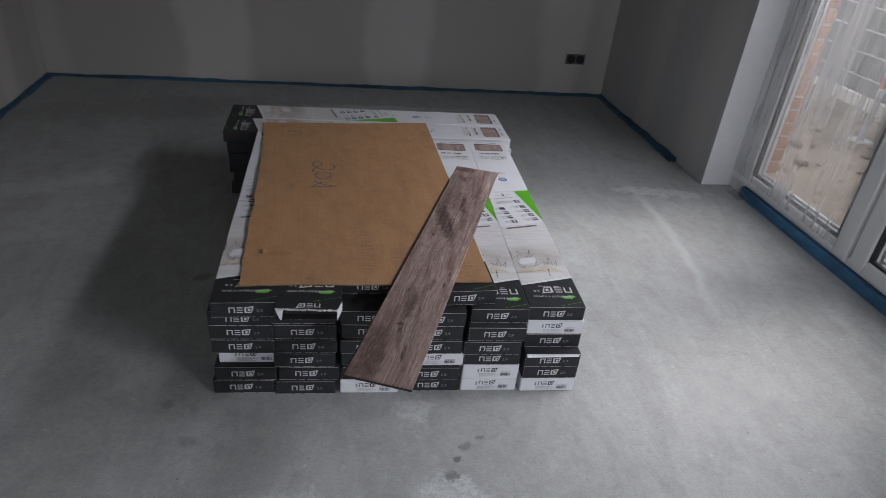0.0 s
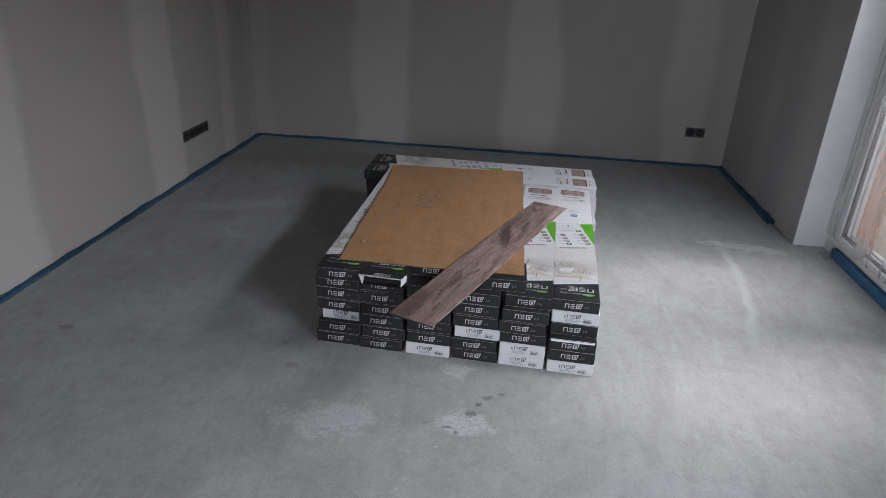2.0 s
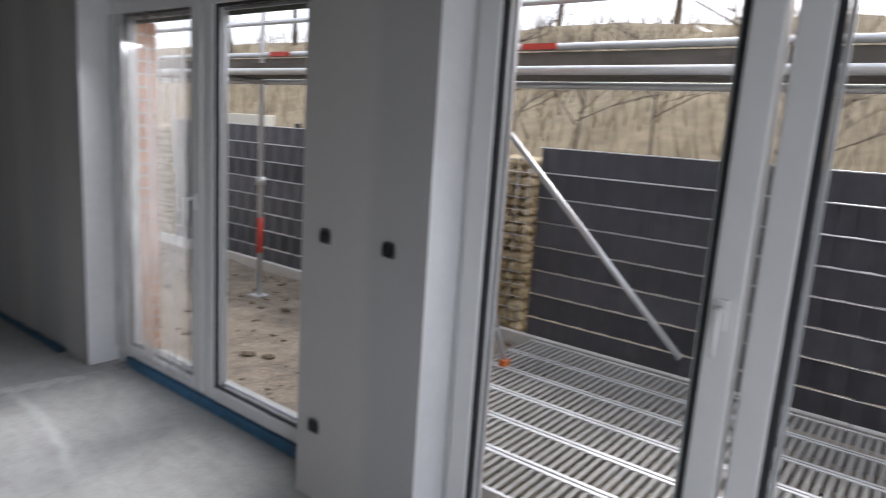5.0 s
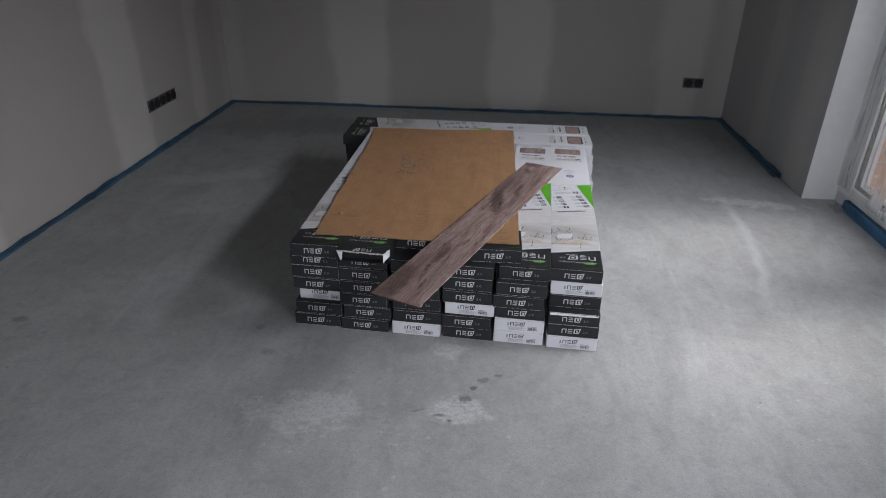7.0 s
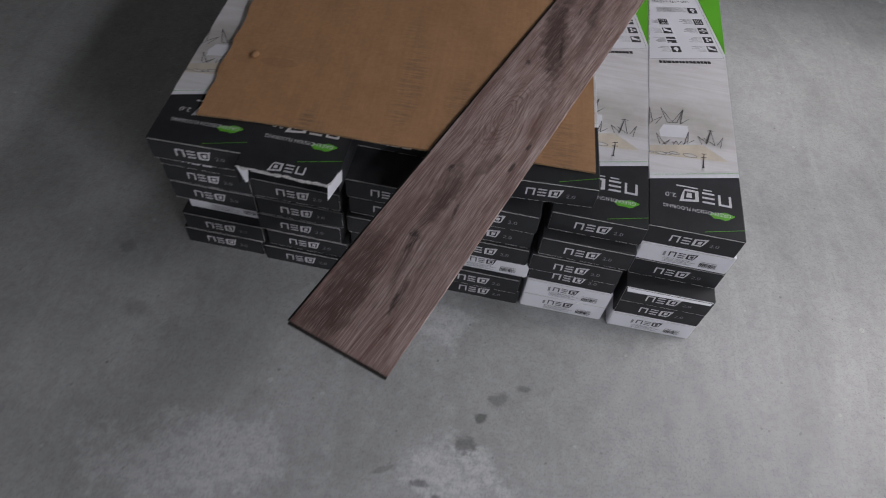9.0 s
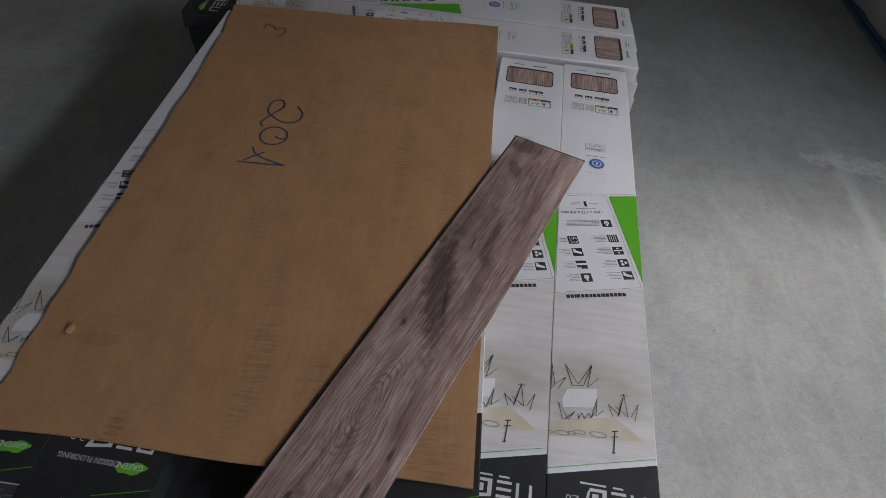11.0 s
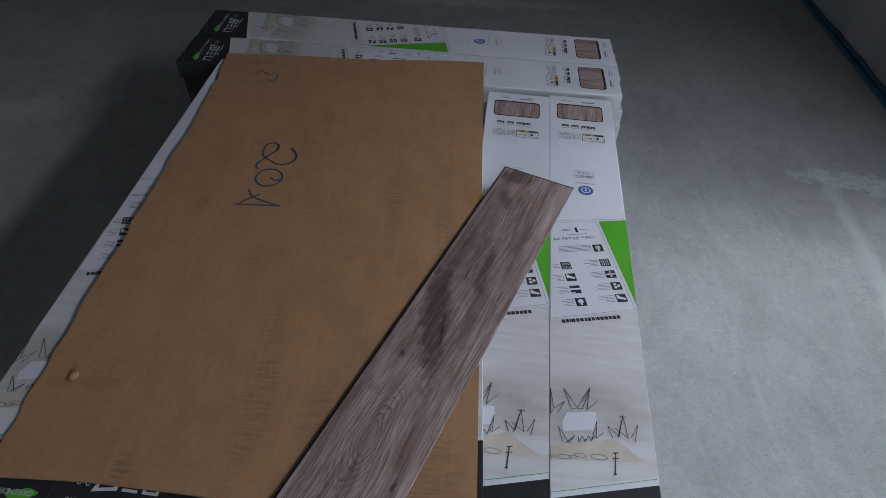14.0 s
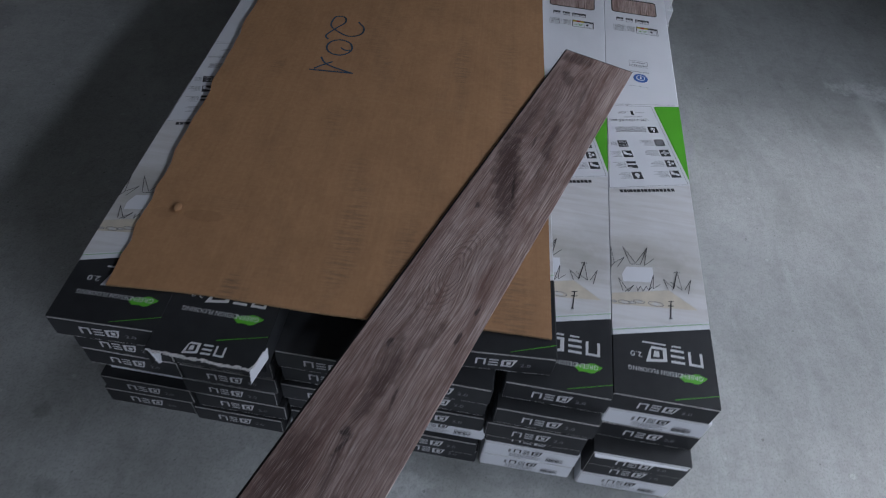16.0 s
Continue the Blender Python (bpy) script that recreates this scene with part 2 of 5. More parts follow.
def oak_material():
    """Greyed brown oak decor, grain along y, bending round knots, with dark streaks, arched growth lines and pale pores."""
    m, nt, b = nodes_of("smoked_oak_decor")
    v = tex_coords(nt)
    sep = nt.nodes.new("ShaderNodeSeparateXYZ")
    nt.links.new(v, sep.inputs[0])
    warp = noise_tex(nt, tex_coords(nt, "Object", (1, 0.22, 1)), 7.0, 2, 0.45)
    u = maths(nt, "ADD", sep.outputs[0], maths(nt, "MULTIPLY", warp, 0.016))
    # grain lines lean round the knots and the arched heart
    for cx, cy, rx, ry, amp in ((-0.011, 0.225, 0.020, 0.040, 0.014), (-0.033, 0.38, 0.022, 0.045, 0.014), (0.035, 0.50, 0.022, 0.06, -0.010), (-0.005, 0.60, 0.042, 0.11, 0.022), (-0.03, 0.82, 0.022, 0.12, 0.014), (0.02, 1.10, 0.025, 0.10, -0.012), (-0.038, 1.177, 0.022, 0.05, 0.012), (0.03, 0.10, 0.02, 0.05, -0.010)):
        mp = nt.nodes.new("ShaderNodeMapping")
        mp.vector_type = "TEXTURE"
        mp.inputs["Location"].default_value = (cx, cy, 0)
        mp.inputs["Scale"].default_value = (rx, ry, 1)
        nt.links.new(v, mp.inputs[0])
        dot = nt.nodes.new("ShaderNodeVectorMath")
        dot.operation = "DOT_PRODUCT"
        nt.links.new(mp.outputs[0], dot.inputs[0])
        nt.links.new(mp.outputs[0], dot.inputs[1])
        g = maths(nt, "EXPONENT", maths(nt, "MULTIPLY", dot.outputs["Value"], -1.0))
        u = maths(nt, "ADD", u, maths(nt, "MULTIPLY", g, amp * 0.6))

    def along(stretch):
        c = nt.nodes.new("ShaderNodeCombineXYZ")
        nt.links.new(u, c.inputs[0])
        nt.links.new(maths(nt, "MULTIPLY", sep.outputs[1], stretch), c.inputs[1])
        return c.outputs[0]

    broad = noise_tex(nt, along(0.085), 34, 6, 0.66)
    streak = noise_tex(nt, along(0.030), 130, 6, 0.68)
    grain = noise_tex(nt, along(0.016), 460, 6, 0.70)
    pores = noise_tex(nt, along(0.034), 900, 3, 0.66)
    patch = noise_tex(nt, tex_coords(nt, "Object", (1, 0.4, 1)), 11, 4, 0.6)
    col = ramp(nt, grain, [(0.36, (0.160, 0.100, 0.083)), (0.50, (0.380, 0.274, 0.240)), (0.64, (0.590, 0.480, 0.440))])
    col = mixc(nt, maths(nt, "MULTIPLY", ramp(nt, broad, [(0.45, (0, 0, 0)), (0.62, (1, 1, 1))]), 0.78), col, (0.145, 0.066, 0.050))
    col = mixc(nt, maths(nt, "MULTIPLY", ramp(nt, patch, [(0.42, (0, 0, 0)), (0.62, (1, 1, 1))]), 0.26), col, (0.43, 0.355, 0.335))
    col = mixc(nt, maths(nt, "MULTIPLY", ramp(nt, streak, [(0.53, (0, 0, 0)), (0.64, (1, 1, 1))]), 0.46), col, (0.085, 0.044, 0.034))
    # brown clouds across the grain
    cloud = noise_tex(nt, tex_coords(nt, "Object", (1, 0.5, 1)), 26, 5, 0.62, 0.6)
    col = mixc(nt, maths(nt, "MULTIPLY", ramp(nt, cloud, [(0.49, (0, 0, 0)), (0.66, (1, 1, 1))]), 0.40), col, (0.115, 0.058, 0.044))
    # arched growth lines of the heart
    mp = nt.nodes.new("ShaderNodeMapping")
    mp.vector_type = "TEXTURE"
    mp.inputs["Location"].default_value = (-0.012, 0.545, 0)
    mp.inputs["Scale"].default_value = (0.030, 0.085, 1)
    nt.links.new(v, mp.inputs[0])
    ln = nt.nodes.new("ShaderNodeVectorMath")
    ln.operation = "LENGTH"
    nt.links.new(mp.outputs[0], ln.inputs[0])
    rad = maths(nt, "ADD", ln.outputs["Value"], maths(nt, "MULTIPLY", noise_tex(nt, tex_coords(nt, "Object", (1, 0.45, 1)), 30, 4, 0.55), 0.7))
    lines = ramp(nt, maths(nt, "FRACT", maths(nt, "MULTIPLY", rad, 5.6)), [(0.0, (0, 0, 0)), (0.55, (0.15, 0.15, 0.15)), (0.86, (1, 1, 1)), (0.97, (0, 0, 0))])
    near = ramp(nt, rad, [(0.45, (0, 0, 0)), (0.75, (1, 1, 1)), (1.0, (0.8, 0.8, 0.8))])
    fade = nt.nodes.new("ShaderNodeMapRange")
    fade.inputs["From Min"].default_value, fade.inputs["From Max"].default_value = 2.0, 1.2
    nt.links.new(rad, fade.inputs["Value"])
    col = mixc(nt, maths(nt, "MULTIPLY", maths(nt, "MULTIPLY", lines, near), maths(nt, "MULTIPLY", fade.outputs[0], 0.92)), col, (0.095, 0.056, 0.045))
    # long dark heartwood streaks, knots and short cracks
    frayed = ramp(nt, streak, [(0.30, (0.45, 0.45, 0.45)), (0.52, (1, 1, 1))])
    for cx, cy, rx, ry, f, tn in ((-0.03, 1.04, 0.075, 0.26, 0.30, 4), (-0.01, 0.14, 0.085, 0.27, 0.42, 6), (-0.028, 0.815, 0.024, 0.135, 0.95, 20), (0.03, 0.84, 0.012, 0.09, 0.35, 12), (-0.046, 0.87, 0.010, 0.06, 0.6, 12), (0.007, 0.955, 0.009, 0.060, 0.85, 8), (-0.045, 1.262, 0.040, 0.020, 0.7, 8), (-0.038, 1.177, 0.014, 0.034, 0.75, 30), (-0.060, 0.994, 0.013, 0.070, 0.6, 6), (-0.03, 1.06, 0.010, 0.09, 0.5, 8), (0.014, 1.116, 0.005, 0.050, 0.6, 6), (0.045, 1.05, 0.008, 0.07, 0.4, 4), (-0.012, 0.340, 0.016, 0.060, 0.75, 8), (-0.009, 0.285, 0.010, 0.045, 0.7, -8), (-0.045, 0.10, 0.030, 0.110, 0.8, 10), (-0.060, 0.02, 0.03, 0.04, 0.7, 0), (0.017, 0.415, 0.009, 0.035, 0.5, -10), (0.0, 0.17, 0.008, 0.05, 0.6, 12), (0.03, 0.115, 0.005, 0.03, 0.8, 12)):
        col = mixc(nt, maths(nt, "MULTIPLY", maths(nt, "MULTIPLY", blotch(nt, v, cx, cy, rx, ry, 0.8, 0.9 if rx < 0.05 else 1.4, tn, 55), frayed), f), col, (0.072, 0.040, 0.034))
    for cx, cy, rx, ry, f, tn in ((-0.011, 0.225, 0.0075, 0.008, 0.95, 0), (-0.006, 0.205, 0.003, 0.016, 0.8, -12), (-0.033, 0.38, 0.005, 0.008, 0.9, 0), (-0.043, 0.712, 0.005, 0.009, 0.8, 0), (0.055, 0.436, 0.0028, 0.014, 0.85, 0), (0.059, 0.50, 0.0026, 0.011, 0.85, 0), (-0.005, 0.79, 0.0025, 0.03, 0.8, 20), (0.02, 0.30, 0.0025, 0.016, 0.7, 10), (0.028, 0.10, 0.003, 0.018, 0.85, 10), (-0.02, 0.93, 0.002, 0.02, 0.6, 8)):
        col = mixc(nt, maths(nt, "MULTIPLY", blotch(nt, v, cx, cy, rx, ry, 1.5, 1.1, tn, 150), f), col, (0.028, 0.017, 0.015))
    col = mixc(nt, maths(nt, "MULTIPLY", ramp(nt, pores, [(0.56, (0, 0, 0)), (0.65, (1, 1, 1))]), 0.40), col, (0.52, 0.45, 0.42))
    col = mixc(nt, maths(nt, "MULTIPLY", ramp(nt, pores, [(0.36, (1, 1, 1)), (0.45, (0, 0, 0))]), 0.36), col, (0.060, 0.038, 0.032))
    nt.links.new(col, b.inputs["Base Color"])
    nt.links.new(ramp(nt, pores, [(0.3, (0.62, 0.62, 0.62)), (0.7, (0.45, 0.45, 0.45))]), b.inputs["Roughness"])
    bump(nt, b, maths(nt, "ADD", pores, maths(nt, "MULTIPLY", grain, 0.6)), 0.5, 0.001)
    return m


def cardboard_material():
    m, nt, b = nodes_of("corrugated_board")
    v = tex_coords(nt)
    flute = noise_tex(nt, tex_coords(nt, "Object", (40, 0.8, 1)), 3.5, 3)
    big = noise_tex(nt, v, 3.0, 4)
    fib = noise_tex(nt, v, 120, 4)
    col = mixc(nt, 0.5, ramp(nt, big, [(0.3, (0.350, 0.180, 0.083)), (0.7, (0.44, 0.233, 0.113))]), ramp(nt, flute, [(0.3, (0.350, 0.180, 0.083)), (0.7, (0.435, 0.232, 0.113))]))
    col = mixc(nt, 0.25, col, ramp(nt, fib, [(0.3, (0.27, 0.165, 0.075)), (0.7, (0.44, 0.29, 0.15))]))
    # scuffed grey rub marks
    rub = noise_tex(nt, tex_coords(nt, "Object", (16, 190, 1)), 1.0, 5, 0.72)
    for cx, cy, rx, ry, f, tn in ((0.345, 0.15, 0.024, 0.12, 0.58, -4), (0.33, 0.30, 0.02, 0.06, 0.3, 0), (0.57, 0.05, 0.05, 0.05, 0.3, 10), (0.178, 0.018, 0.014, 0.03, 0.85, 0), (0.64, 0.06, 0.03, 0.06, 0.6, 0), (0.44, 0.12, 0.02, 0.09, 0.5, -3), (0.26, 0.46, 0.02, 0.05, 0.35, 0), (0.5, 0.72, 0.016, 0.10, 0.5, 2), (0.42, 0.95, 0.02, 0.07, 0.35, 0), (0.1, 0.62, 0.014, 0.04, 0.35, 0), (0.62, 0.5, 0.02, 0.3, 0.3, 2), (0.66, 1.15, 0.02, 0.06, 0.4, 0), (0.12, 0.2, 0.05, 0.02, 0.3, 0), (0.3, 0.85, 0.02, 0.15, 0.25, 0)):
        mk = maths(nt, "MULTIPLY", blotch(nt, v, cx, cy, rx, ry, 0.7, 1.0, tn, 20), ramp(nt, rub, [(0.42, (0, 0, 0)), (0.6, (1, 1, 1))]))
        col = mixc(nt, maths(nt, "MULTIPLY", mk, f * 0.72), col, (0.10, 0.07, 0.05))
    smear = noise_tex(nt, tex_coords(nt, "Object", (1, 0.3, 1)), 7, 6, 0.7)
    wide_rub = maths(nt, "MULTIPLY", ramp(nt, smear, [(0.52, (0, 0, 0)), (0.68, (1, 1, 1))]), ramp(nt, rub, [(0.38, (0, 0, 0)), (0.6, (1, 1, 1))]))
    col = mixc(nt, maths(nt, "MULTIPLY", wide_rub, 0.34), col, (0.12, 0.085, 0.06))
    mottle = noise_tex(nt, tex_coords(nt, "Object", (1, 0.6, 1)), 16, 6, 0.7)
    col = mixc(nt, 0.5, col, ramp(nt, mottle, [(0.34, (0.74, 0.72, 0.70)), (0.56, (1, 1, 1))]), "MULTIPLY")
    # paler ribs of the flutes and the ghost of a torn-off tape
    ribs = nt.nodes.new("ShaderNodeTexWave")
    ribs.bands_direction = "Y"
    ribs.inputs["Scale"].default_value = 44
    ribs.inputs["Distortion"].default_value = 1.5
    nt.links.new(v, ribs.inputs["Vector"])
    col = mixc(nt, 0.05, col, ramp(nt, ribs.outputs["Fac"], [(0.2, (0.75, 0.74, 0.72)), (0.8, (1.0, 1.0, 1.0))]), "MULTIPLY")
    for cx, cy, rx, ry, f in ((0.090, 0.166, 0.036, 0.013, 0.30), (0.02, 0.163, 0.02, 0.012, 0.2), (0.055, 1.225, 0.035, 0.012, 0.35)):
        col = mixc(nt, maths(nt, "MULTIPLY", blotch(nt, v, cx, cy, rx, ry, 0.15, 0.2, 0, 30), f), col, (0.22, 0.11, 0.05))
    # pale crease lines
    sep = nt.nodes.new("ShaderNodeSeparateXYZ")
    nt.links.new(v, sep.inputs[0])
    cr = maths(nt, "LESS_THAN", maths(nt, "ABSOLUTE", maths(nt, "SUBTRACT", maths(nt, "ADD", sep.outputs[1], maths(nt, "MULTIPLY", big, 0.02)), 1.06)), 0.004)
    cr2 = maths(nt, "LESS_THAN", maths(nt, "ABSOLUTE", maths(nt, "SUBTRACT", maths(nt, "ADD", sep.outputs[1], maths(nt, "MULTIPLY", big, 0.02)), 0.55)), 0.003)
    col = mixc(nt, maths(nt, "MULTIPLY", maths(nt, "MAXIMUM", cr, cr2), 0.06), col, (0.5, 0.35, 0.2))
    nt.links.new(col, b.inputs["Base Color"])
    b.inputs["Roughness"].default_value = 0.8
    bump(nt, b, flute, 0.15, 0.002)
    return m


def photo_material():
    """A pale printed interior: light boards running across at a slant."""
    m, nt, b = nodes_of("pale_print")
    v = tex_coords(nt, "Object", (1, 1, 1))
    mp = nt.nodes.new("ShaderNodeMapping")
    mp.inputs["Rotation"].default_value = (0, 0, radians(-35))
    mp.inputs["Scale"].default_value = (6, 60, 1)
    nt.links.new(v, mp.inputs[0])
    n = noise_tex(nt, mp.outputs[0], 1.2, 4, 0.6)
    n2 = noise_tex(nt, v, 9, 4)
    col = mixc(nt, 0.5, ramp(nt, n, [(0.35, (0.50, 0.48, 0.46)), (0.60, (0.64, 0.64, 0.65))]), ramp(nt, n2, [(0.3, (0.55, 0.54, 0.53)), (0.7, (0.65, 0.65, 0.66))]))
    # soft shades of the printed room round its chairs and under its table
    for cx, cy, rx, ry, f in ((0.05, 0.300, 0.075, 0.040, 0.5), (0.125, 0.265, 0.05, 0.035, 0.45), (0.02, 0.235, 0.03, 0.03, 0.35), (0.16, 0.33, 0.04, 0.05, 0.25)):
        col = mixc(nt, maths(nt, "MULTIPLY", blotch(nt, v, cx, cy, rx, ry, 0.5, 1.5, 15, 30), f), col, (0.30, 0.285, 0.235))
    nt.links.new(col, b.inputs["Base Color"])
    b.inputs["Roughness"].default_value = 0.42
    return m


def glass_material(name, rough=0.0):
    m, nt, b = nodes_of(name)
    b.inputs["Base Color"].default_value = (0.96, 0.98, 0.98, 1)
    b.inputs["Transmission Weight"].default_value = 1.0
    b.inputs["Roughness"].default_value = rough
    b.inputs["IOR"].default_value = 1.1
    return m


def film_material():
    """Clear protective film, milky where it is creased."""
    m, nt, b = nodes_of("wrinkled_film")
    v = tex_coords(nt, "Object", (26, 26, 1.3))
    n = noise_tex(nt, v, 1.0, 5, 0.7, 0.4)
    n2 = noise_tex(nt, tex_coords(nt, "Object", (9, 9, 1.1)), 1.0, 4, 0.6)
    a = maths(nt, "ADD", ramp(nt, n, [(0.50, (0.22, 0.22, 0.22)), (0.75, (0.42, 0.42, 0.42))]), maths(nt, "MULTIPLY", ramp(nt, n2, [(0.4, (0, 0, 0)), (0.75, (1, 1, 1))]), 0.16))
    tr = nt.nodes.new("ShaderNodeBsdfTransparent")
    tl = nt.nodes.new("ShaderNodeBsdfTranslucent")
    tl.inputs[0].default_value = (0.76, 0.77, 0.78, 1)
    mix = nt.nodes.new("ShaderNodeMixShader")
    nt.links.new(a, mix.inputs[0])
    nt.links.new(tr.outputs[0], mix.inputs[1])
    nt.links.new(tl.outputs[0], mix.inputs[2])
    nt.links.new(mix.outputs[0], nt.nodes["Material Output"].inputs[0])
    return m


def mud_material():
    m, nt, b = nodes_of("churned_soil")
    v = tex_coords(nt)
    n1, n2, n3 = noise_tex(nt, v, 1.3, 6, 0.7, 0.6), noise_tex(nt, v, 9, 6, 0.7), noise_tex(nt, v, 40, 4)
    col = mixc(nt, 0.5, ramp(nt, n1, [(0.36, (0.065, 0.046, 0.030)), (0.50, (0.20, 0.150, 0.102)), (0.64, (0.38, 0.315, 0.235))]), ramp(nt, n2, [(0.36, (0.060, 0.043, 0.030)), (0.64, (0.36, 0.295, 0.22))]))
    col = mixc(nt, 0.25, col, ramp(nt, n3, [(0.3, (0.1, 0.08, 0.06)), (0.7, (0.5, 0.45, 0.38))]))
    nt.links.new(col, b.inputs["Base Color"])
    b.inputs["Roughness"].default_value = 0.85
    bump(nt, b, maths(nt, "ADD", n2, maths(nt, "MULTIPLY", n3, 0.3)), 0.8, 0.03)
    return m


def random_tint(name, a, b_, rough=0.7, scale=25):
    """Pieces that differ from one another by Object Info's Random."""
    m, nt, b = nodes_of(name)
    oi = nt.nodes.new("ShaderNodeObjectInfo")
    n = noise_tex(nt, tex_coords(nt), scale, 5)
    col = mixc(nt, oi.outputs["Random"], a, b_)
    col = mixc(nt, 0.6, col, ramp(nt, n, [(0.3, (0.65, 0.65, 0.65)), (0.7, (1.1, 1.1, 1.1))]), "MULTIPLY")
    nt.links.new(col, b.inputs["Base Color"])
    b.inputs["Roughness"].default_value = rough
    bump(nt, b, n, 0.4, 0.004)
    return m


M_FLOOR = floor_material()
M_BACK = board_material("filled_board_back", 0, [(-1.47, 0.225, 1.0), (-0.28, 0.205, 1.0), (0.905, 0.16, 0.8), (1.27, 0.08, 0.3), (-2.5, 0.12, 0.5)])
M_LEFT = board_material("filled_board_left", 1, [(1.62, 0.2, 1.0), (2.55, 0.1, 0.7), (3.05, 0.12, 0.5), (0.2, 0.25, 1.0), (-1.1, 0.25, 1.0), (-2.4, 0.25, 1.0)])
M_RIGHT = board_material("filled_board_right", 1, [(1.75, 0.13, 0.5), (2.35, 0.12, 0.6), (-0.5, 0.2, 0.6), (-3.2, 0.25, 0.8)], base=(0.40, 0.40, 0.395))
M_CEIL = board_material("ceiling_board", 1, [(2.27, 0.09, 1.0), (0.95, 0.1, 1.0), (-0.3, 0.1, 1.0), (-1.55, 0.1, 1.0), (-2.8, 0.1, 1.0)], base=(0.30, 0.30, 0.28), light=(0.52, 0.52, 0.48))
M_REVEAL = simple("reveal_filler", (0.62, 0.63, 0.635), 0.8, 0, 0.06, 25, 0.08)
M_PVC = simple("white_window_plastic", (0.68, 0.69, 0.69), 0.35, 0, 0.03, 20)
M_GASKET = simple("black_gasket", (0.02, 0.022, 0.026), 0.5, 0, 0.2, 60)
M_GLASS = glass_material("window_glass")
M_FILM = film_material()
M_BLUE = simple("blue_edge_foam", (0.036, 0.135, 0.250), 0.5, 0, 0.6, 14, 0.5)
# the same foam in darker blue, with the wall foot's shade in its colour
M_BLUESHADE = simple("shaded_blue_foam", (0.026, 0.080, 0.135), 0.6, 0, 0.7, 9, 0.5)
M_DARKBOX = simple("charcoal_print", (0.023, 0.024, 0.026), 0.5, 0, 0.25, 40, 0.03)
M_DARKBOX.node_tree.nodes["Principled BSDF"].inputs["Specular IOR Level"].default_value = 0.3
M_WHITEBOX = simple("white_carton", (0.66, 0.67, 0.70), 0.45, 0, 0.05, 8, 0.03)
M_RAWEDGE = simple("raw_carton_edge", (0.52, 0.51, 0.50), 0.8, 0, 0.25, 150)
M_INK_W = simple("white_ink", (0.58, 0.58, 0.59), 0.5, 0, 0.08, 90)
M_INK_G = simple("grey_ink", (0.22, 0.22, 0.23), 0.5, 0, 0.1, 90)
M_INK_D = simple("black_ink", (0.03, 0.03, 0.033), 0.5, 0, 0.15, 90)
M_GREEN = simple("green_ink", (0.10, 0.40, 0.02), 0.42, 0, 0.06, 20)
M_BLUEINK = simple("blue_ink", (0.05, 0.13, 0.40), 0.5, 0, 0.1, 90)
M_YELLOW = simple("yellow_ink", (0.55, 0.45, 0.03), 0.5, 0, 0.1, 90)
M_TABLE = simple("printed_wood", (0.52, 0.47, 0.38), 0.45, 0, 0.2, 40)
M_PHOTO = photo_material()
M_OAK = oak_material()
M_CORE = simple("dark_plank_core", (0.018, 0.015, 0.014), 0.6, 0, 0.2, 60)
M_CARD = cardboard_material()
M_CARDEDGE = simple("cardboard_edge", (0.26, 0.16, 0.08), 0.9, 0, 0.35, 150, 0.3)
M_PEN = simple("marker_pen", (0.03, 0.07, 0.12), 0.5, 0, 0.2, 60)
M_BLACK = simple("black_plastic", (0.012, 0.012, 0.013), 0.5, 0, 0.2, 60)
M_PLASTER = simple("socket_plaster", (0.11, 0.11, 0.11), 0.9, 0, 0.3, 90, 0.3)
M_MUD = mud_material()
M_BRICK = random_tint("orange_brick", (0.40, 0.17, 0.085), (0.50, 0.25, 0.13))
M_MORTAR = simple("pale_mortar", (0.42, 0.40, 0.37), 0.9, 0, 0.15, 60, 0.4)
M_KERB = simple("concrete_kerb", (0.55, 0.54, 0.51), 0.85, 0, 0.15, 25, 0.4)
M_SLAT = random_tint("anthracite_strip", (0.045, 0.047, 0.058), (0.105, 0.105, 0.12), 0.5, 10)
M_WIRE = simple("galvanised_wire", (0.55, 0.56, 0.57), 0.4, 0.7, 0.1, 60)
M_STEEL = simple("galvanised_tube", (0.60, 0.61, 0.62), 0.42, 0.6, 0.15, 12)
M_RED = simple("red_paint", (0.52, 0.05, 0.03), 0.5, 0, 0.15, 30)
M_ORANGE = simple("orange_rubber", (0.60, 0.16, 0.04), 0.6, 0, 0.15, 30)
M_ALU = simple("aluminium", (0.66, 0.67, 0.68), 0.35, 0.7, 0.08, 20)
M_DECK = simple("weathered_deck", (0.30, 0.29, 0.27), 0.7, 0.1, 0.2, 12, 0.3)
M_DKTIMBER = simple("grey_deck_board", (0.16, 0.145, 0.13), 0.8, 0, 0.3, 8, 0.3)
M_STONE = random_tint("tan_quarry_stone", (0.34, 0.25, 0.13), (0.52, 0.42, 0.26), 0.85, 18)
M_BARK = simple("bare_bark", (0.11, 0.085, 0.065), 0.9, 0, 0.3, 20, 0.5)
M_GRASS = simple("dry_bank", (0.21, 0.165, 0.10), 0.95, 0, 0.45, 3.5, 0.8)
M_SHUTTER = simple("olive_shutter", (0.15, 0.155, 0.12), 0.6, 0, 0.1, 30)

# ---- building helpers ----


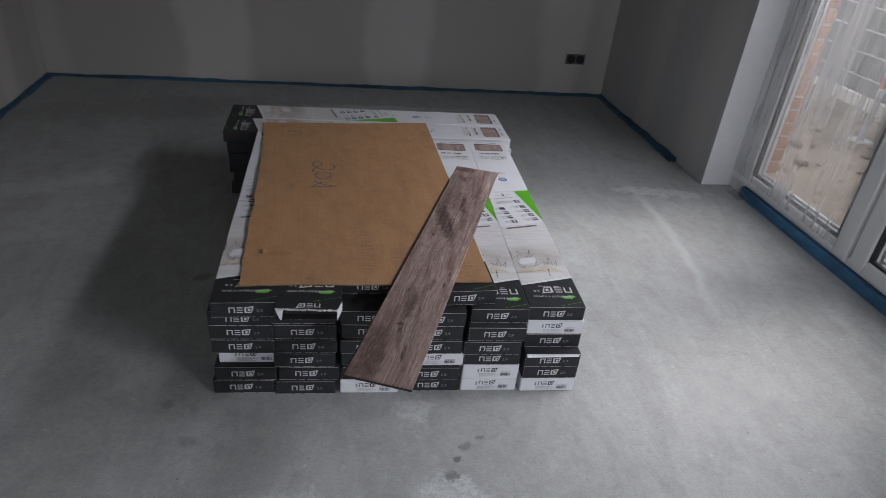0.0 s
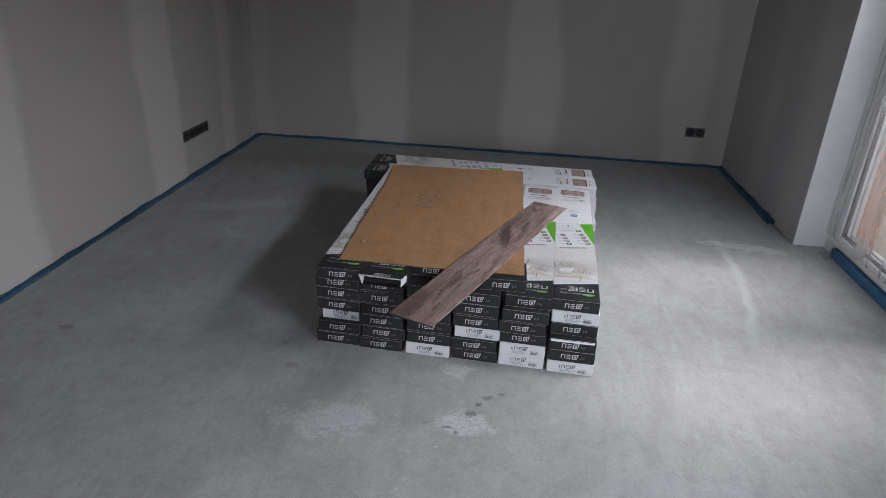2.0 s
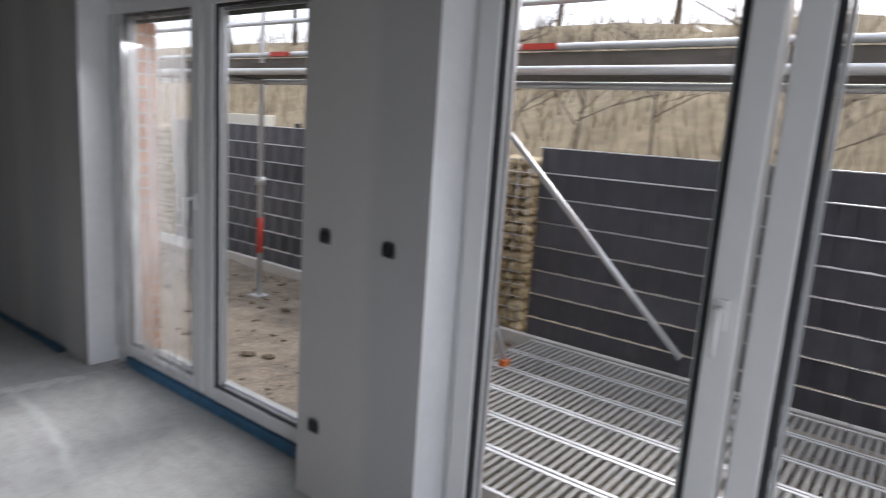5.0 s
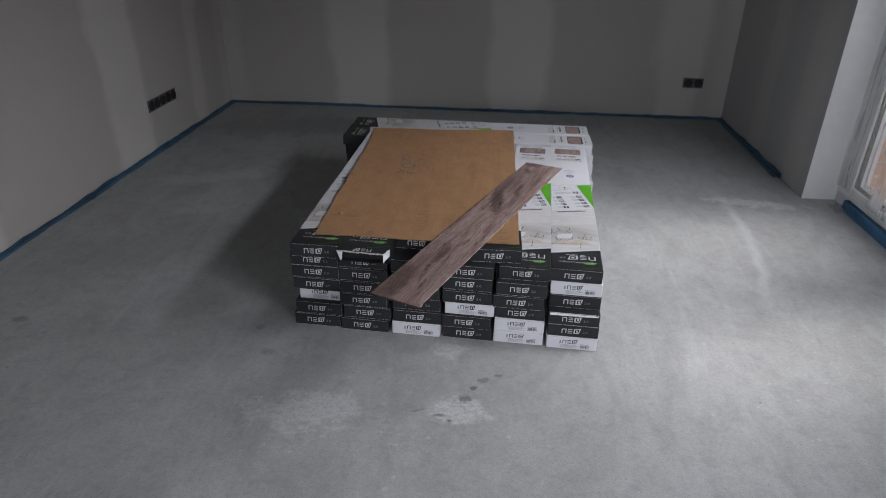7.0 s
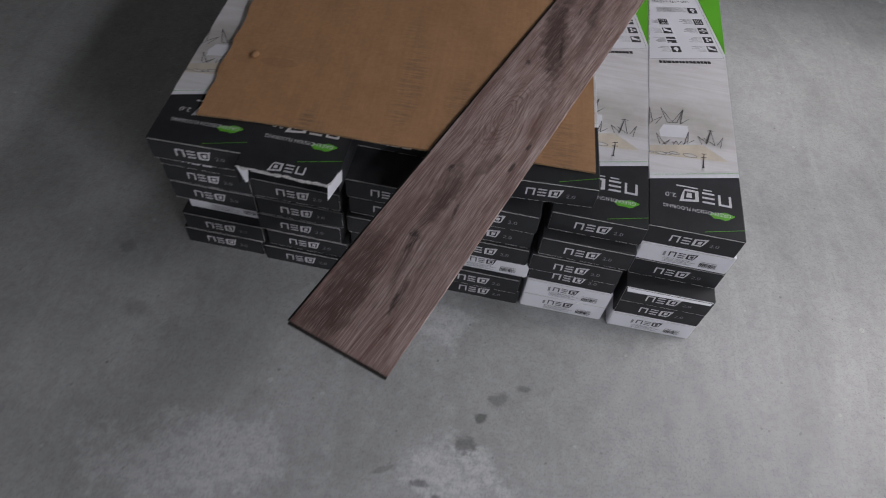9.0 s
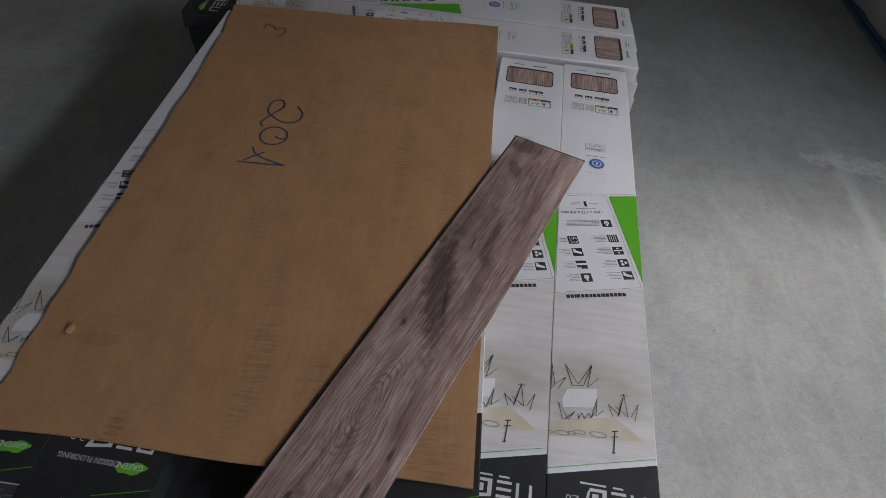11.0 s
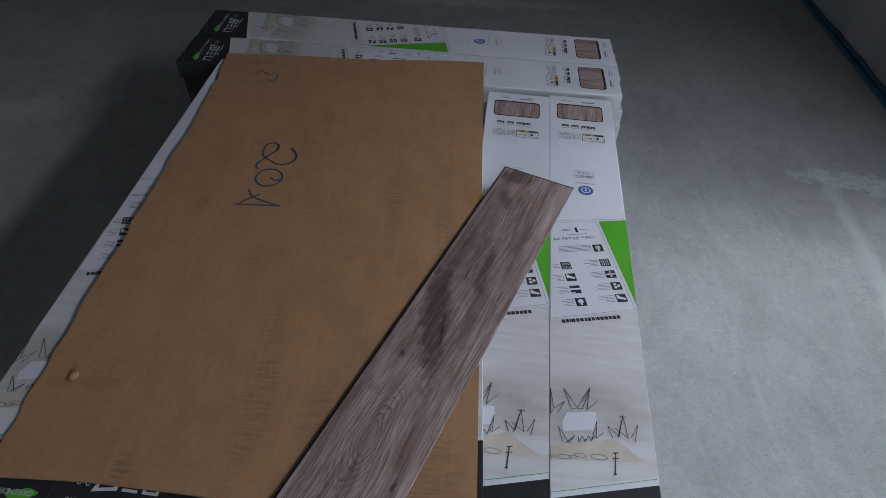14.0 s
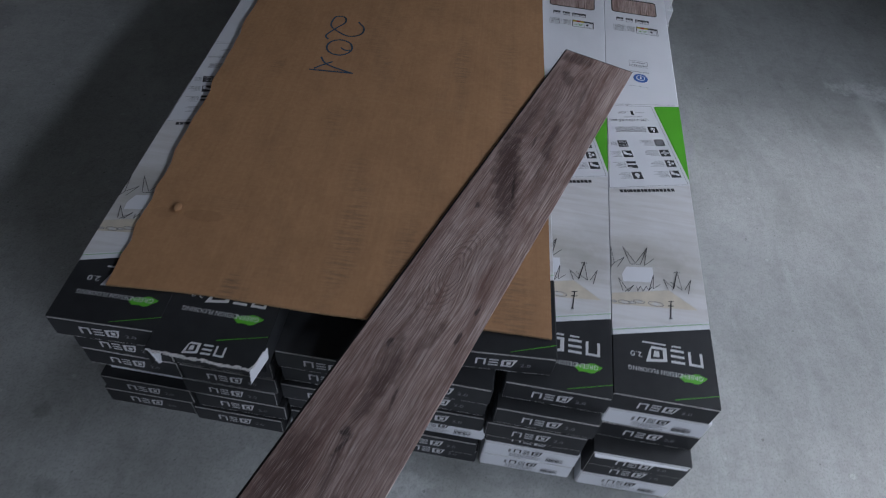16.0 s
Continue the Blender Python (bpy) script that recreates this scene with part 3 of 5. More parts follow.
def quad_box(bm, x0, x1, y0, y1, z0, z1, mi=0, m=None):
    c = [(x0, y0, z0), (x1, y0, z0), (x1, y1, z0), (x0, y1, z0), (x0, y0, z1), (x1, y0, z1), (x1, y1, z1), (x0, y1, z1)]
    vs = [bm.verts.new(m @ Vector(p) if m else p) for p in c]
    fs = []
    for idx in ((0, 3, 2, 1), (4, 5, 6, 7), (0, 1, 5, 4), (1, 2, 6, 5), (2, 3, 7, 6), (3, 0, 4, 7)):
        f = bm.faces.new([vs[i] for i in idx])
        f.material_index = mi
        fs.append(f)
    return fs


def poly(bm, pts, mi=0):
    f = bm.faces.new([bm.verts.new(p) for p in pts])
    f.material_index = mi
    return f


def tube(bm, a, b, r, seg=8, r2=None, mi=0, caps=True):
    a, b = Vector(a), Vector(b)
    q = (b - a).to_track_quat("Z", "Y").to_matrix()
    r2 = r if r2 is None else r2
    ra = [bm.verts.new(a + q @ Vector((r * math.cos(6.2832 * i / seg), r * math.sin(6.2832 * i / seg), 0))) for i in range(seg)]
    rb = [bm.verts.new(b + q @ Vector((r2 * math.cos(6.2832 * i / seg), r2 * math.sin(6.2832 * i / seg), 0))) for i in range(seg)]
    for i in range(seg):
        f = bm.faces.new((ra[i], ra[(i + 1) % seg], rb[(i + 1) % seg], rb[i]))
        f.smooth, f.material_index = True, mi
    if caps:
        bm.faces.new(ra[::-1]).material_index = mi
        bm.faces.new(rb).material_index = mi


def mesh_of(name, bm, mats):
    bmesh.ops.recalc_face_normals(bm, faces=bm.faces)
    me = bpy.data.meshes.new(name)
    bm.to_mesh(me)
    bm.free()
    for m in (mats if isinstance(mats, (list, tuple)) else [mats]):
        me.materials.append(m)
    return me


def part(name, bm, mats, parent=None, label=""):
    me = bm if isinstance(bm, bpy.types.Mesh) else mesh_of(name, bm, mats)
    ob = new(name, me)
    ob.parent = parent
    return tagged(ob, label)


def thing(name, label, category, group="", kind="", m=None):
    ob = new(name)
    ob.empty_display_size = 0.1
    if m is not None:
        ob.matrix_basis = m
    return tagged(ob, label, category, group, kind)


def bevelled(bm, w, seg=2):
    bmesh.ops.bevel(bm, geom=list(bm.edges), offset=w, segments=seg, affect="EDGES", profile=0.6)


def wall_mesh(bm, u0, u1, z0, z1, t0, t1, holes, axis):
    """A thick wall along an axis ("x" or "y") with holes (a, b, za, zb) cut right through."""
    us = sorted({u0, u1, *[h[0] for h in holes], *[h[1] for h in holes]})
    zs = sorted({z0, z1, *[h[2] for h in holes], *[h[3] for h in holes]})
    solid = lambda i, j: 0 <= i < len(us) - 1 and 0 <= j < len(zs) - 1 and not any(h[0] < (us[i] + us[i + 1]) / 2 < h[1] and h[2] < (zs[j] + zs[j + 1]) / 2 < h[3] for h in holes)
    P = (lambda u, t, z: (u, t, z)) if axis == "x" else (lambda u, t, z: (t, u, z))
    for i in range(len(us) - 1):
        for j in range(len(zs) - 1):
            if not solid(i, j):
                continue
            a, b, c, d = us[i], us[i + 1], zs[j], zs[j + 1]
            for t in (t0, t1):
                poly(bm, [P(a, t, c), P(b, t, c), P(b, t, d), P(a, t, d)])
            if not solid(i - 1, j):
                poly(bm, [P(a, t0, c), P(a, t1, c), P(a, t1, d), P(a, t0, d)], 1)
            if not solid(i + 1, j):
                poly(bm, [P(b, t0, c), P(b, t1, c), P(b, t1, d), P(b, t0, d)], 1)
            if not solid(i, j - 1):
                poly(bm, [P(a, t0, c), P(b, t0, c), P(b, t1, c), P(a, t1, c)], 1)
            if not solid(i, j + 1):
                poly(bm, [P(a, t0, d), P(b, t0, d), P(b, t1, d), P(a, t1, d)], 1)
    bmesh.ops.remove_doubles(bm, verts=bm.verts, dist=0.0005)


# ---- the room ----
BACK, RIGHT, LEFT, FRONT, CEIL = 3.072, 1.275, -2.535, -4.6, 2.42
DOOR_A, DOOR_B = (-0.335, 1.53), (-2.82, -0.955)
HEAD = 2.08

bm = bmesh.new()
quad_box(bm, -3.2, 1.48, -5.0, 3.4, -0.20, 0.0)
floor = tagged(part("floor", bm, M_FLOOR), "grey cement screed floor with dusty patches and dark marks", "floor", kind="structure")

bm = bmesh.new()
wall_mesh(bm, -3.2, 1.75, -0.2, 2.8, BACK, BACK + 0.3, [], "x")
tagged(part("wall_north", bm, [M_BACK, M_BACK]), "grey plasterboard wall with pale filler bands", "wall", kind="structure")

bm = bmesh.new()
holes = [(DOOR_A[0], DOOR_A[1], 0.0, HEAD), (DOOR_B[0], DOOR_B[1], 0.0, HEAD)]
wall_mesh(bm, FRONT, BACK, 0.0, 2.8, RIGHT, 1.58, holes, "y")
wall_east = tagged(part("wall_east", bm, [M_RIGHT, M_REVEAL]), "grey filled wall with two deep terrace door openings", "wall", kind="structure")

bm = bmesh.new()
wall_mesh(bm, FRONT - 0.4, BACK + 0.1, -0.2, 2.8, -0.3, 0.0, [], "y")
w = tagged(part("wall_west", bm, [M_LEFT, M_LEFT]), "grey plasterboard wall with pale filler bands", "wall", kind="structure")
w.matrix_basis = pose(LEFT, 0, 0)

# unseen wall; its window opening is assumed, to let in the frontal fill
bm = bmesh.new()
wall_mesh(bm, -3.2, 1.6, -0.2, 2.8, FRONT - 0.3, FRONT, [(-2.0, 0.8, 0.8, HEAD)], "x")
tagged(part("wall_south", bm, [M_BACK, M_BACK]), "plain grey plasterboard wall, out of view, with an assumed wide window opening", "wall", kind="structure")

bm = bmesh.new()
quad_box(bm, -3.2, 1.9, -5.0, 3.4, CEIL, CEIL + 0.25)
tagged(part("ceiling", bm, M_CEIL), "dark grey plasterboard ceiling with pale filler strips", "ceiling", kind="structure")


# ---- edge insulation along the walls ----
def edge_strip(name, pts, high, seed, label):
    """A wavy foam strip with its loose film lying out on the floor."""
    rnd = random.Random(seed)
    a, b = Vector((*pts[0], 0)), Vector((*pts[1], 0))
    d = (b - a)
    n = int(d.length / 0.05)
    side = Vector((-d.y, d.x, 0)).normalized()
    ob = thing(name, label, "edge strip", kind="structure")
    bm = bmesh.new()
    rows = []
    h, lean = high, 0.0
    for i in range(n + 1):
        h += (high * rnd.choice((0.35, 0.7, 1.0, 1.3, 1.9)) - h) * 0.3
        lean += (rnd.uniform(-0.004, 0.022) - lean) * 0.3
        p = a + d * i / n
        rows.append([bm.verts.new(p + side * s + Vector((0, 0, z))) for s, z in ((0.001, 0.0), (0.001 + lean * 0.3, h), (0.008 + lean, h * 0.98), (0.013, h * 0.5), (0.012, 0.0))])
    for i in range(n):
        for k in range(4):
            f = bm.faces.new((rows[i][k], rows[i + 1][k], rows[i + 1][k + 1], rows[i][k + 1]))
            f.smooth = True
    part("foam_strip", bm, M_BLUESHADE, ob)
    bm = bmesh.new()
    rows, out = [], 0.03
    for i in range(n + 1):
        out += (rnd.uniform(0.0, 0.038) - out) * 0.25
        p = a + d * i / n
        rows.append([bm.verts.new(p + side * s + Vector((0, 0, z))) for s, z in ((0.0125, 0.006), (0.013 + out * 0.4, 0.012 + rnd.uniform(0, 0.006)), (0.013 + out, 0.003), (0.014 + out, 0.0))])
    for i in range(n):
        for k in range(3):
            bm.faces.new((rows[i][k], rows[i + 1][k], rows[i + 1][k + 1], rows[i][k + 1])).smooth = True
    part("film_flap", bm, M_BLUESHADE, ob, "crumpled blue film")
    return ob


edge_strip("edge_strip", [(RIGHT - 0.002, BACK - 0.002), (LEFT, BACK - 0.002)], 0.014, 3, "blue foam edge strip along the wall foot")
edge_strip("edge_strip", [(LEFT + 0.003, BACK - 0.02), (LEFT + 0.003, -4.4)], 0.016, 4, "blue foam edge strip along the wall foot")
edge_strip("edge_strip", [(RIGHT - 0.003, 1.83), (RIGHT - 0.003, BACK - 0.02)], 0.024, 5, "short blue foam edge strip ending before the reveal")


# ---- terrace doors ----
def terrace_door(y0, y1, film, jamb, label):
    ob = thing("window_1" if film else "window_2", label, "terrace door", kind="structure")
    x0, x1 = 1.445, 1.525
    mid = (y0 + y1) / 2
    z0, z1 = 0.058, HEAD
    fw, fb, ft = 0.07, 0.037, 0.06
    jw = jamb
    # outer frame: four members
    for nm, box in (("frame_jamb", (x0, x1, y0, y0 + fw, z0, z1)), ("frame_jamb", (x0, x1, y1 - jw, y1, z0, z1)), ("frame_head", (x0, x1, y0 + fw, y1 - jw, z1 - ft, z1)), ("frame_sill", (x0, x1, y0 + fw, y1 - jw, z0, z0 + fb))):
        bm = bmesh.new()
        quad_box(bm, *box)
        bevelled(bm, 0.004)
        part(nm, bm, M_PVC, ob)
    sw, sr = 0.08, 0.062
    for k, (a, b) in enumerate(((mid + 0.012, y1 - jw + 0.02), (y0 + fw - 0.02, mid - 0.012))):
        # k 0: the far sash, k 1: the near sash
        xa, xb = x0 - 0.018, x1 - 0.012
        za, zb = z0 + fb - 0.02, z1 - ft + 0.02
        for nm, box in (("sash_stile", (xa, xb, a, a + sw, za, zb)), ("sash_stile", (xa, xb, b - sw, b, za, zb)), ("sash_rail", (xa, xb, a + sw, b - sw, za, za + sr)), ("sash_rail", (xa, xb, a + sw, b - sw, zb - sr, zb))):
            bm = bmesh.new()
            quad_box(bm, *box)
            bevelled(bm, 0.007)
            part(nm, bm, M_PVC, ob)
        # sealing rim round the pane
        bm = bmesh.new()
        ga, gb, gc, gd = a + sw, b - sw, za + sr, zb - sr
        for bx in ((ga, ga + 0.02, gc, gd), (gb - 0.02, gb, gc, gd), (ga + 0.02, gb - 0.02, gc, gc + 0.012), (ga + 0.02, gb - 0.02, gd - 0.012, gd)):
            quad_box(bm, xa + 0.012, xa + 0.028, *bx)
        part("gasket", bm, M_GASKET, ob, "black rubber gasket")
        bm = bmesh.new()
        for bx in ((ga + 0.02, ga + 0.034, gc, gd), (gb - 0.034, gb - 0.02, gc, gd), (ga + 0.034, gb - 0.034, gc + 0.012, gc + 0.024), (ga + 0.034, gb - 0.034, gd - 0.024, gd - 0.012)):
            quad_box(bm, xa + 0.045, xa + 0.062, *bx)
        part("spacer", bm, M_ALU, ob, "bright aluminium pane spacer")
        bm = bmesh.new()
        quad_box(bm, xa + 0.036, xa + 0.042, ga, gb, gc, gd)
        pane = part("pane", bm, M_GLASS, ob, "clear window glass")
        pane.visible_shadow = False
        if film and k == 0:
            bm = bmesh.new()
            n, fr = 44, random.Random(31)
            sway = [fr.uniform(-0.004, 0.004) for _ in range(n + 1)]
            cols = []
            for q in range(n + 1):
                y = ga - 0.02 + (y1 - 0.012 - ga) * q / n
                x = xa - 0.009 + 0.005 * math.sin(q * 2.3) + sway[q]
                cols.append([bm.verts.new((x - 0.002 * (r % 2), y + 0.004 * math.sin(r * 1.7 + q), gc - 0.03 + (gd - gc + 0.03) * r / 10)) for r in range(11)])
            for p, q in zip(cols, cols[1:]):
                for r in range(10):
                    bm.faces.new((p[r], q[r], q[r + 1], p[r + 1])).smooth = True
            fl = part("protective_film", bm, M_FILM, ob, "creased clear protective film")
            fl.visible_shadow = False
        if k == 0:
            bm = bmesh.new()
            hy = a + 0.045
            quad_box(bm, xa - 0.012, xa, hy - 0.014, hy + 0.014, 1.02, 1.10)
            tube(bm, (xa - 0.012, hy, 1.075), (xa - 0.05, hy, 1.075), 0.009)
            tube(bm, (xa - 0.048, hy, 1.08), (xa - 0.05, hy, 0.955), 0.010, r2=0.008)
            part("handle", bm, M_PVC, ob, "white lever handle")
    # lowered end of the roller shutter
    bm = bmesh.new()
    for i in range(2):
        quad_box(bm, x1 + 0.02, x1 + 0.032, y0 + 0.03, y1 - 0.03, HEAD - 0.13 + i * 0.06, HEAD - 0.074 + i * 0.06)
    part("shutter", bm, M_SHUTTER, ob, "olive roller shutter end slats")
    # blue strip under the frame
    bm = bmesh.new()
    quad_box(bm, x0 - 0.022, x1, y0 + 0.004, y1 - 0.135, 0.0, 0.056)
    bevelled(bm, 0.006)
    part("foam_strip", bm, M_BLUE, ob, "blue foam strip under the door frame")
    bm = bmesh.new()
    quad_box(bm, x0 + 0.004, x1 - 0.004, y1 - 0.134, y1 - 0.003, 0.0, 0.056)
    part("packing_block", bm, M_REVEAL, ob, "pale filler under the frame corner")
    if film:
        # loose end of the film, crumpled on the floor
        bm = bmesh.new()
        fr = random.Random(8)
        g = [[bm.verts.new((x0 - 0.075 + 0.016 * i, y1 - 0.20 + 0.017 * j, 0.002 + 0.045 * math.sin(math.pi * (i + 0.5) / 6) * math.sin(math.pi * (j + 0.5) / 7) * fr.uniform(0.3, 1.0))) for j in range(7)] for i in range(5)]
        for i in range(4):
            for j in range(6):
                bm.faces.new((g[i][j], g[i + 1][j], g[i + 1][j + 1], g[i][j + 1]))
        part("film_scrap", bm, M_FILM, ob, "crumpled end of clear film")
    return ob


terrace_door(*DOOR_A, True, 0.105, "white plastic double terrace door with film on one pane")
terrace_door(*DOOR_B, False, 0.05, "white plastic double terrace door with bare glass")


# ---- sockets and wall boxes ----
def gang_box(name, count, m, label, ragged=False):
    """Open black flush boxes in a row in a grey plaster patch; local y points out of the wall."""
    ob = thing(name, label, "socket box", m=m)
    rnd = random.Random(count * 7 + len(label))
    pitch, r = 0.071, 0.026 if ragged else 0.031
    bm = bmesh.new()
    w = (count - 1) * pitch / 2
    if not ragged:
        quad_box(bm, -w - 0.037, w + 0.037, 0.0, 0.004, -0.036, 0.036)
    else:
        pts = [(rnd.uniform(0.026, 0.032) * (1 if k % 2 else 1.32) * math.cos(k * 0.785 + 0.785), 0.003, rnd.uniform(0.026, 0.032) * (1 if k % 2 else 1.32) * math.sin(k * 0.785 + 0.785)) for k in range(8)]
        poly(bm, pts)
    part("plaster_patch", bm, M_PLASTER, ob, "rough grey plaster patch")
    for i in range(count):
        cx = -w + i * pitch
        bm = bmesh.new()
        seg = 20
        rings = []
        grow = [(0.88 / max(abs(math.cos(6.2832 * k / seg)), abs(math.sin(6.2832 * k / seg))) + rnd.uniform(-0.1, 0.06)) if ragged else 1.0 for k in range(seg)]
        for rr, yy in ((r * 1.0, 0.0045), (r * 1.0, 0.009), (r * 0.86, 0.0095), (r * 0.80, 0.0052)):
            rings.append([bm.verts.new((cx + rr * grow[k] * math.cos(6.2832 * k / seg), yy, rr * grow[k] * math.sin(6.2832 * k / seg))) for k in range(seg)])
        for a, b in zip(rings, rings[1:]):
            for k in range(seg):
                bm.faces.new((a[k], a[(k + 1) % seg], b[(k + 1) % seg], b[k]))
        bm.faces.new(rings[-1])
        bx = part("socket_insert", bm, M_BLACK, ob, "black socket insert")
        bm = bmesh.new()
        for s in (-1, 1):
            tube(bm, (cx + s * 0.0095, 0.005, 0), (cx + s * 0.0095, 0.0075, 0), 0.0035, 8)
        part("contact", bm, M_GASKET, bx)
    return ob


gang_box("double_socket", 2, pose(1.022, BACK - 0.001, 0.264, 0, 0, 180), "black double socket without cover on the grey wall")
sk = gang_box("socket_row", 5, pose(LEFT + 0.001, 2.0, 0.282, 0, 0, -90), "row of five black uncovered sockets in the wall")
for y, z in ((-0.47, 1.073), (-0.788, 1.073), (-0.437, 0.312)):
    gang_box("wall_box", 1, pose(RIGHT - 0.001, y, z, 0, 0, 90), "open black flush box in a ragged wall cutout", True)

# ---- flooring cartons ----
W, L, H = 0.1745, 1.305, 0.0505
DARK, LEAN = 0.132, 0.26
STACK = pose(0, 0, 0, 0, 0, -3.0)


def carton_body(open_end=False):
    bm = bmesh.new()
    c = 0.0025
    sect = [(c, 0), (W - c, 0), (W, c), (W, H - c), (W - c, H), (c, H), (0, H - c), (0, c)]
    ys = [(0.0, 0.985), (0.0025, 1.0), (DARK, 1.0), (L - 0.0025, 1.0), (L, 0.985)]
    rings = [[bm.verts.new((W / 2 + (x - W / 2) * s, y, H / 2 + (z - H / 2) * s)) for x, z in sect] for y, s in ys]
    # the charcoal end stops at a slant
    for v in rings[2]:
        v.co.y += LEAN * (v.co.x - W / 2)
    for i, (a, b) in enumerate(zip(rings, rings[1:])):
        for k in range(8):
            bm.faces.new((a[k], a[(k + 1) % 8], b[(k + 1) % 8], b[k])).material_index = 0 if i < 2 else 1
    if not open_end:
        bm.faces.new(rings[0]).material_index = 0
    bm.faces.new(rings[-1]).material_index = 1
    return mesh_of("carton_body", bm, [M_DARKBOX, M_WHITEBOX])


def flap_mesh(mat):
    bm = bmesh.new()
    fs = quad_box(bm, 0.003, W - 0.003, -0.0016, 0.0004, 0.0015, H - 0.003, 1)
    fs[2].material_index = 0
    return mesh_of("end_flap", bm, [mat, M_RAWEDGE])


def mark(bm, T, pts, mi=0):
    poly(bm, [T(x, y) for x, y in pts], mi)


def rect(bm, T, x0, x1, y0, y1, mi=0):
    mark(bm, T, [(x0, y0), (x1, y0), (x1, y1), (x0, y1)], mi)


def bar_logo(bm, T, s, mi=0):
    """The maker's mark as plain shapes: a bracket, three bars and a slanted block; s is its height, its width 3.6 s."""
    t = 0.17 * s
    rect(bm, T, 0, t, 0, s, mi)
    rect(bm, T, t, 0.9 * s, s - t, s, mi)
    rect(bm, T, 0.9 * s - t, 0.9 * s, 0, s - t, mi)
    for k in range(3):
        rect(bm, T, 1.15 * s, 2.0 * s, k * (s - t) / 2, k * (s - t) / 2 + t, mi)
    for pts in ([(2.25, 0), (3.2, 0), (3.26, 0.2), (2.25, 0.17)], [(2.25, 0.17), (2.5, 0.17), (2.5, 0.85), (2.25, 1.0)], [(2.25, 1.0), (2.5, 0.85), (3.5, 1.0), (3.6, 1.22)], [(3.2, 0.2), (3.3, 0.17), (3.6, 1.22), (3.3, 1.0)], [(2.72, 0.32), (3.05, 0.32), (3.12, 0.78), (2.72, 0.74)]):
        mark(bm, T, [(x * s, y * s) for x, y in pts], mi)


def lettering(text, size, align="CENTER"):
    cu = bpy.data.curves.new("lettering", "FONT")
    cu.body, cu.size, cu.align_x, cu.align_y, cu.resolution_u = text, size, align, "CENTER", 2
    ob = bpy.data.objects.new("lettering", cu)
    scene.collection.objects.link(ob)
    me = bpy.data.meshes.new_from_object(ob)
    bpy.data.objects.remove(ob)
    bpy.data.curves.remove(cu)
    return me


def letters_on(bm, text, size, m, mi=0, stretch=1.0):
    me = lettering(text, size)
    vs = [bm.verts.new(m @ Vector((v.co.x * stretch, v.co.y, 0))) for v in me.vertices]
    for p in me.polygons:
        try:
            bm.faces.new([vs[i] for i in p.vertices]).material_index = mi
        except ValueError:
            pass
    bpy.data.meshes.remove(me)


UP = 0.0007
on_top = lambda x, y: (x, y, H + UP)
turned = lambda ox, oy: (lambda x, y: (ox - x, oy - y, H + UP))


def front_logo_dark():
    bm = bmesh.new()
    T = lambda x, y: (0.048 + x, -0.0022, 0.0155 + y)
    bar_logo(bm, T, 0.0182)
    letters_on(bm, "2.0", 0.0125, Matrix.Translation((0.128, -0.0022, 0.0225)) @ Matrix.Rotation(radians(90), 4, "X"), 1, 1.15)
    # pale worn fold along the lower edge and one side
    T2 = lambda x, y: (x, -0.0020, y)
    for x0, x1 in ((0.003, 0.050), (0.056, 0.075), (0.083, 0.118), (0.127, 0.150), (0.154, W - 0.004)):
        rect(bm, T2, x0, x1, 0.0016, 0.0025, 2)
    return mesh_of("end_mark", bm, [M_INK_W, M_INK_G, M_RAWEDGE])


def front_label_white():
    bm = bmesh.new()
    T = lambda x, y: (0.056 + x, -0.0022, 0.024 + y)
    bar_logo(bm, T, 0.0145)
    T2 = lambda x, y: (x, -0.0022, y)
    for k in range(4):
        rect(bm, T2, 0.05, 0.05 + (0.05, 0.06, 0.045, 0.055)[k], 0.018 - k * 0.0036, 0.0192 - k * 0.0036, 1)
    rect(bm, T2, 0.046, 0.0505, 0.023, 0.036, 1)
    rnd = random.Random(5)
    x = 0.118
    while x < 0.149:
        w = rnd.choice((0.0006, 0.001, 0.0016))
        rect(bm, T2, x, x + w, 0.009, 0.021, 0)
        x += w + rnd.choice((0.0007, 0.0012))
    rect(bm, T2, 0.118, 0.149, 0.0235, 0.025, 1)
    return mesh_of("end_label", bm, [M_INK_D, M_INK_G])


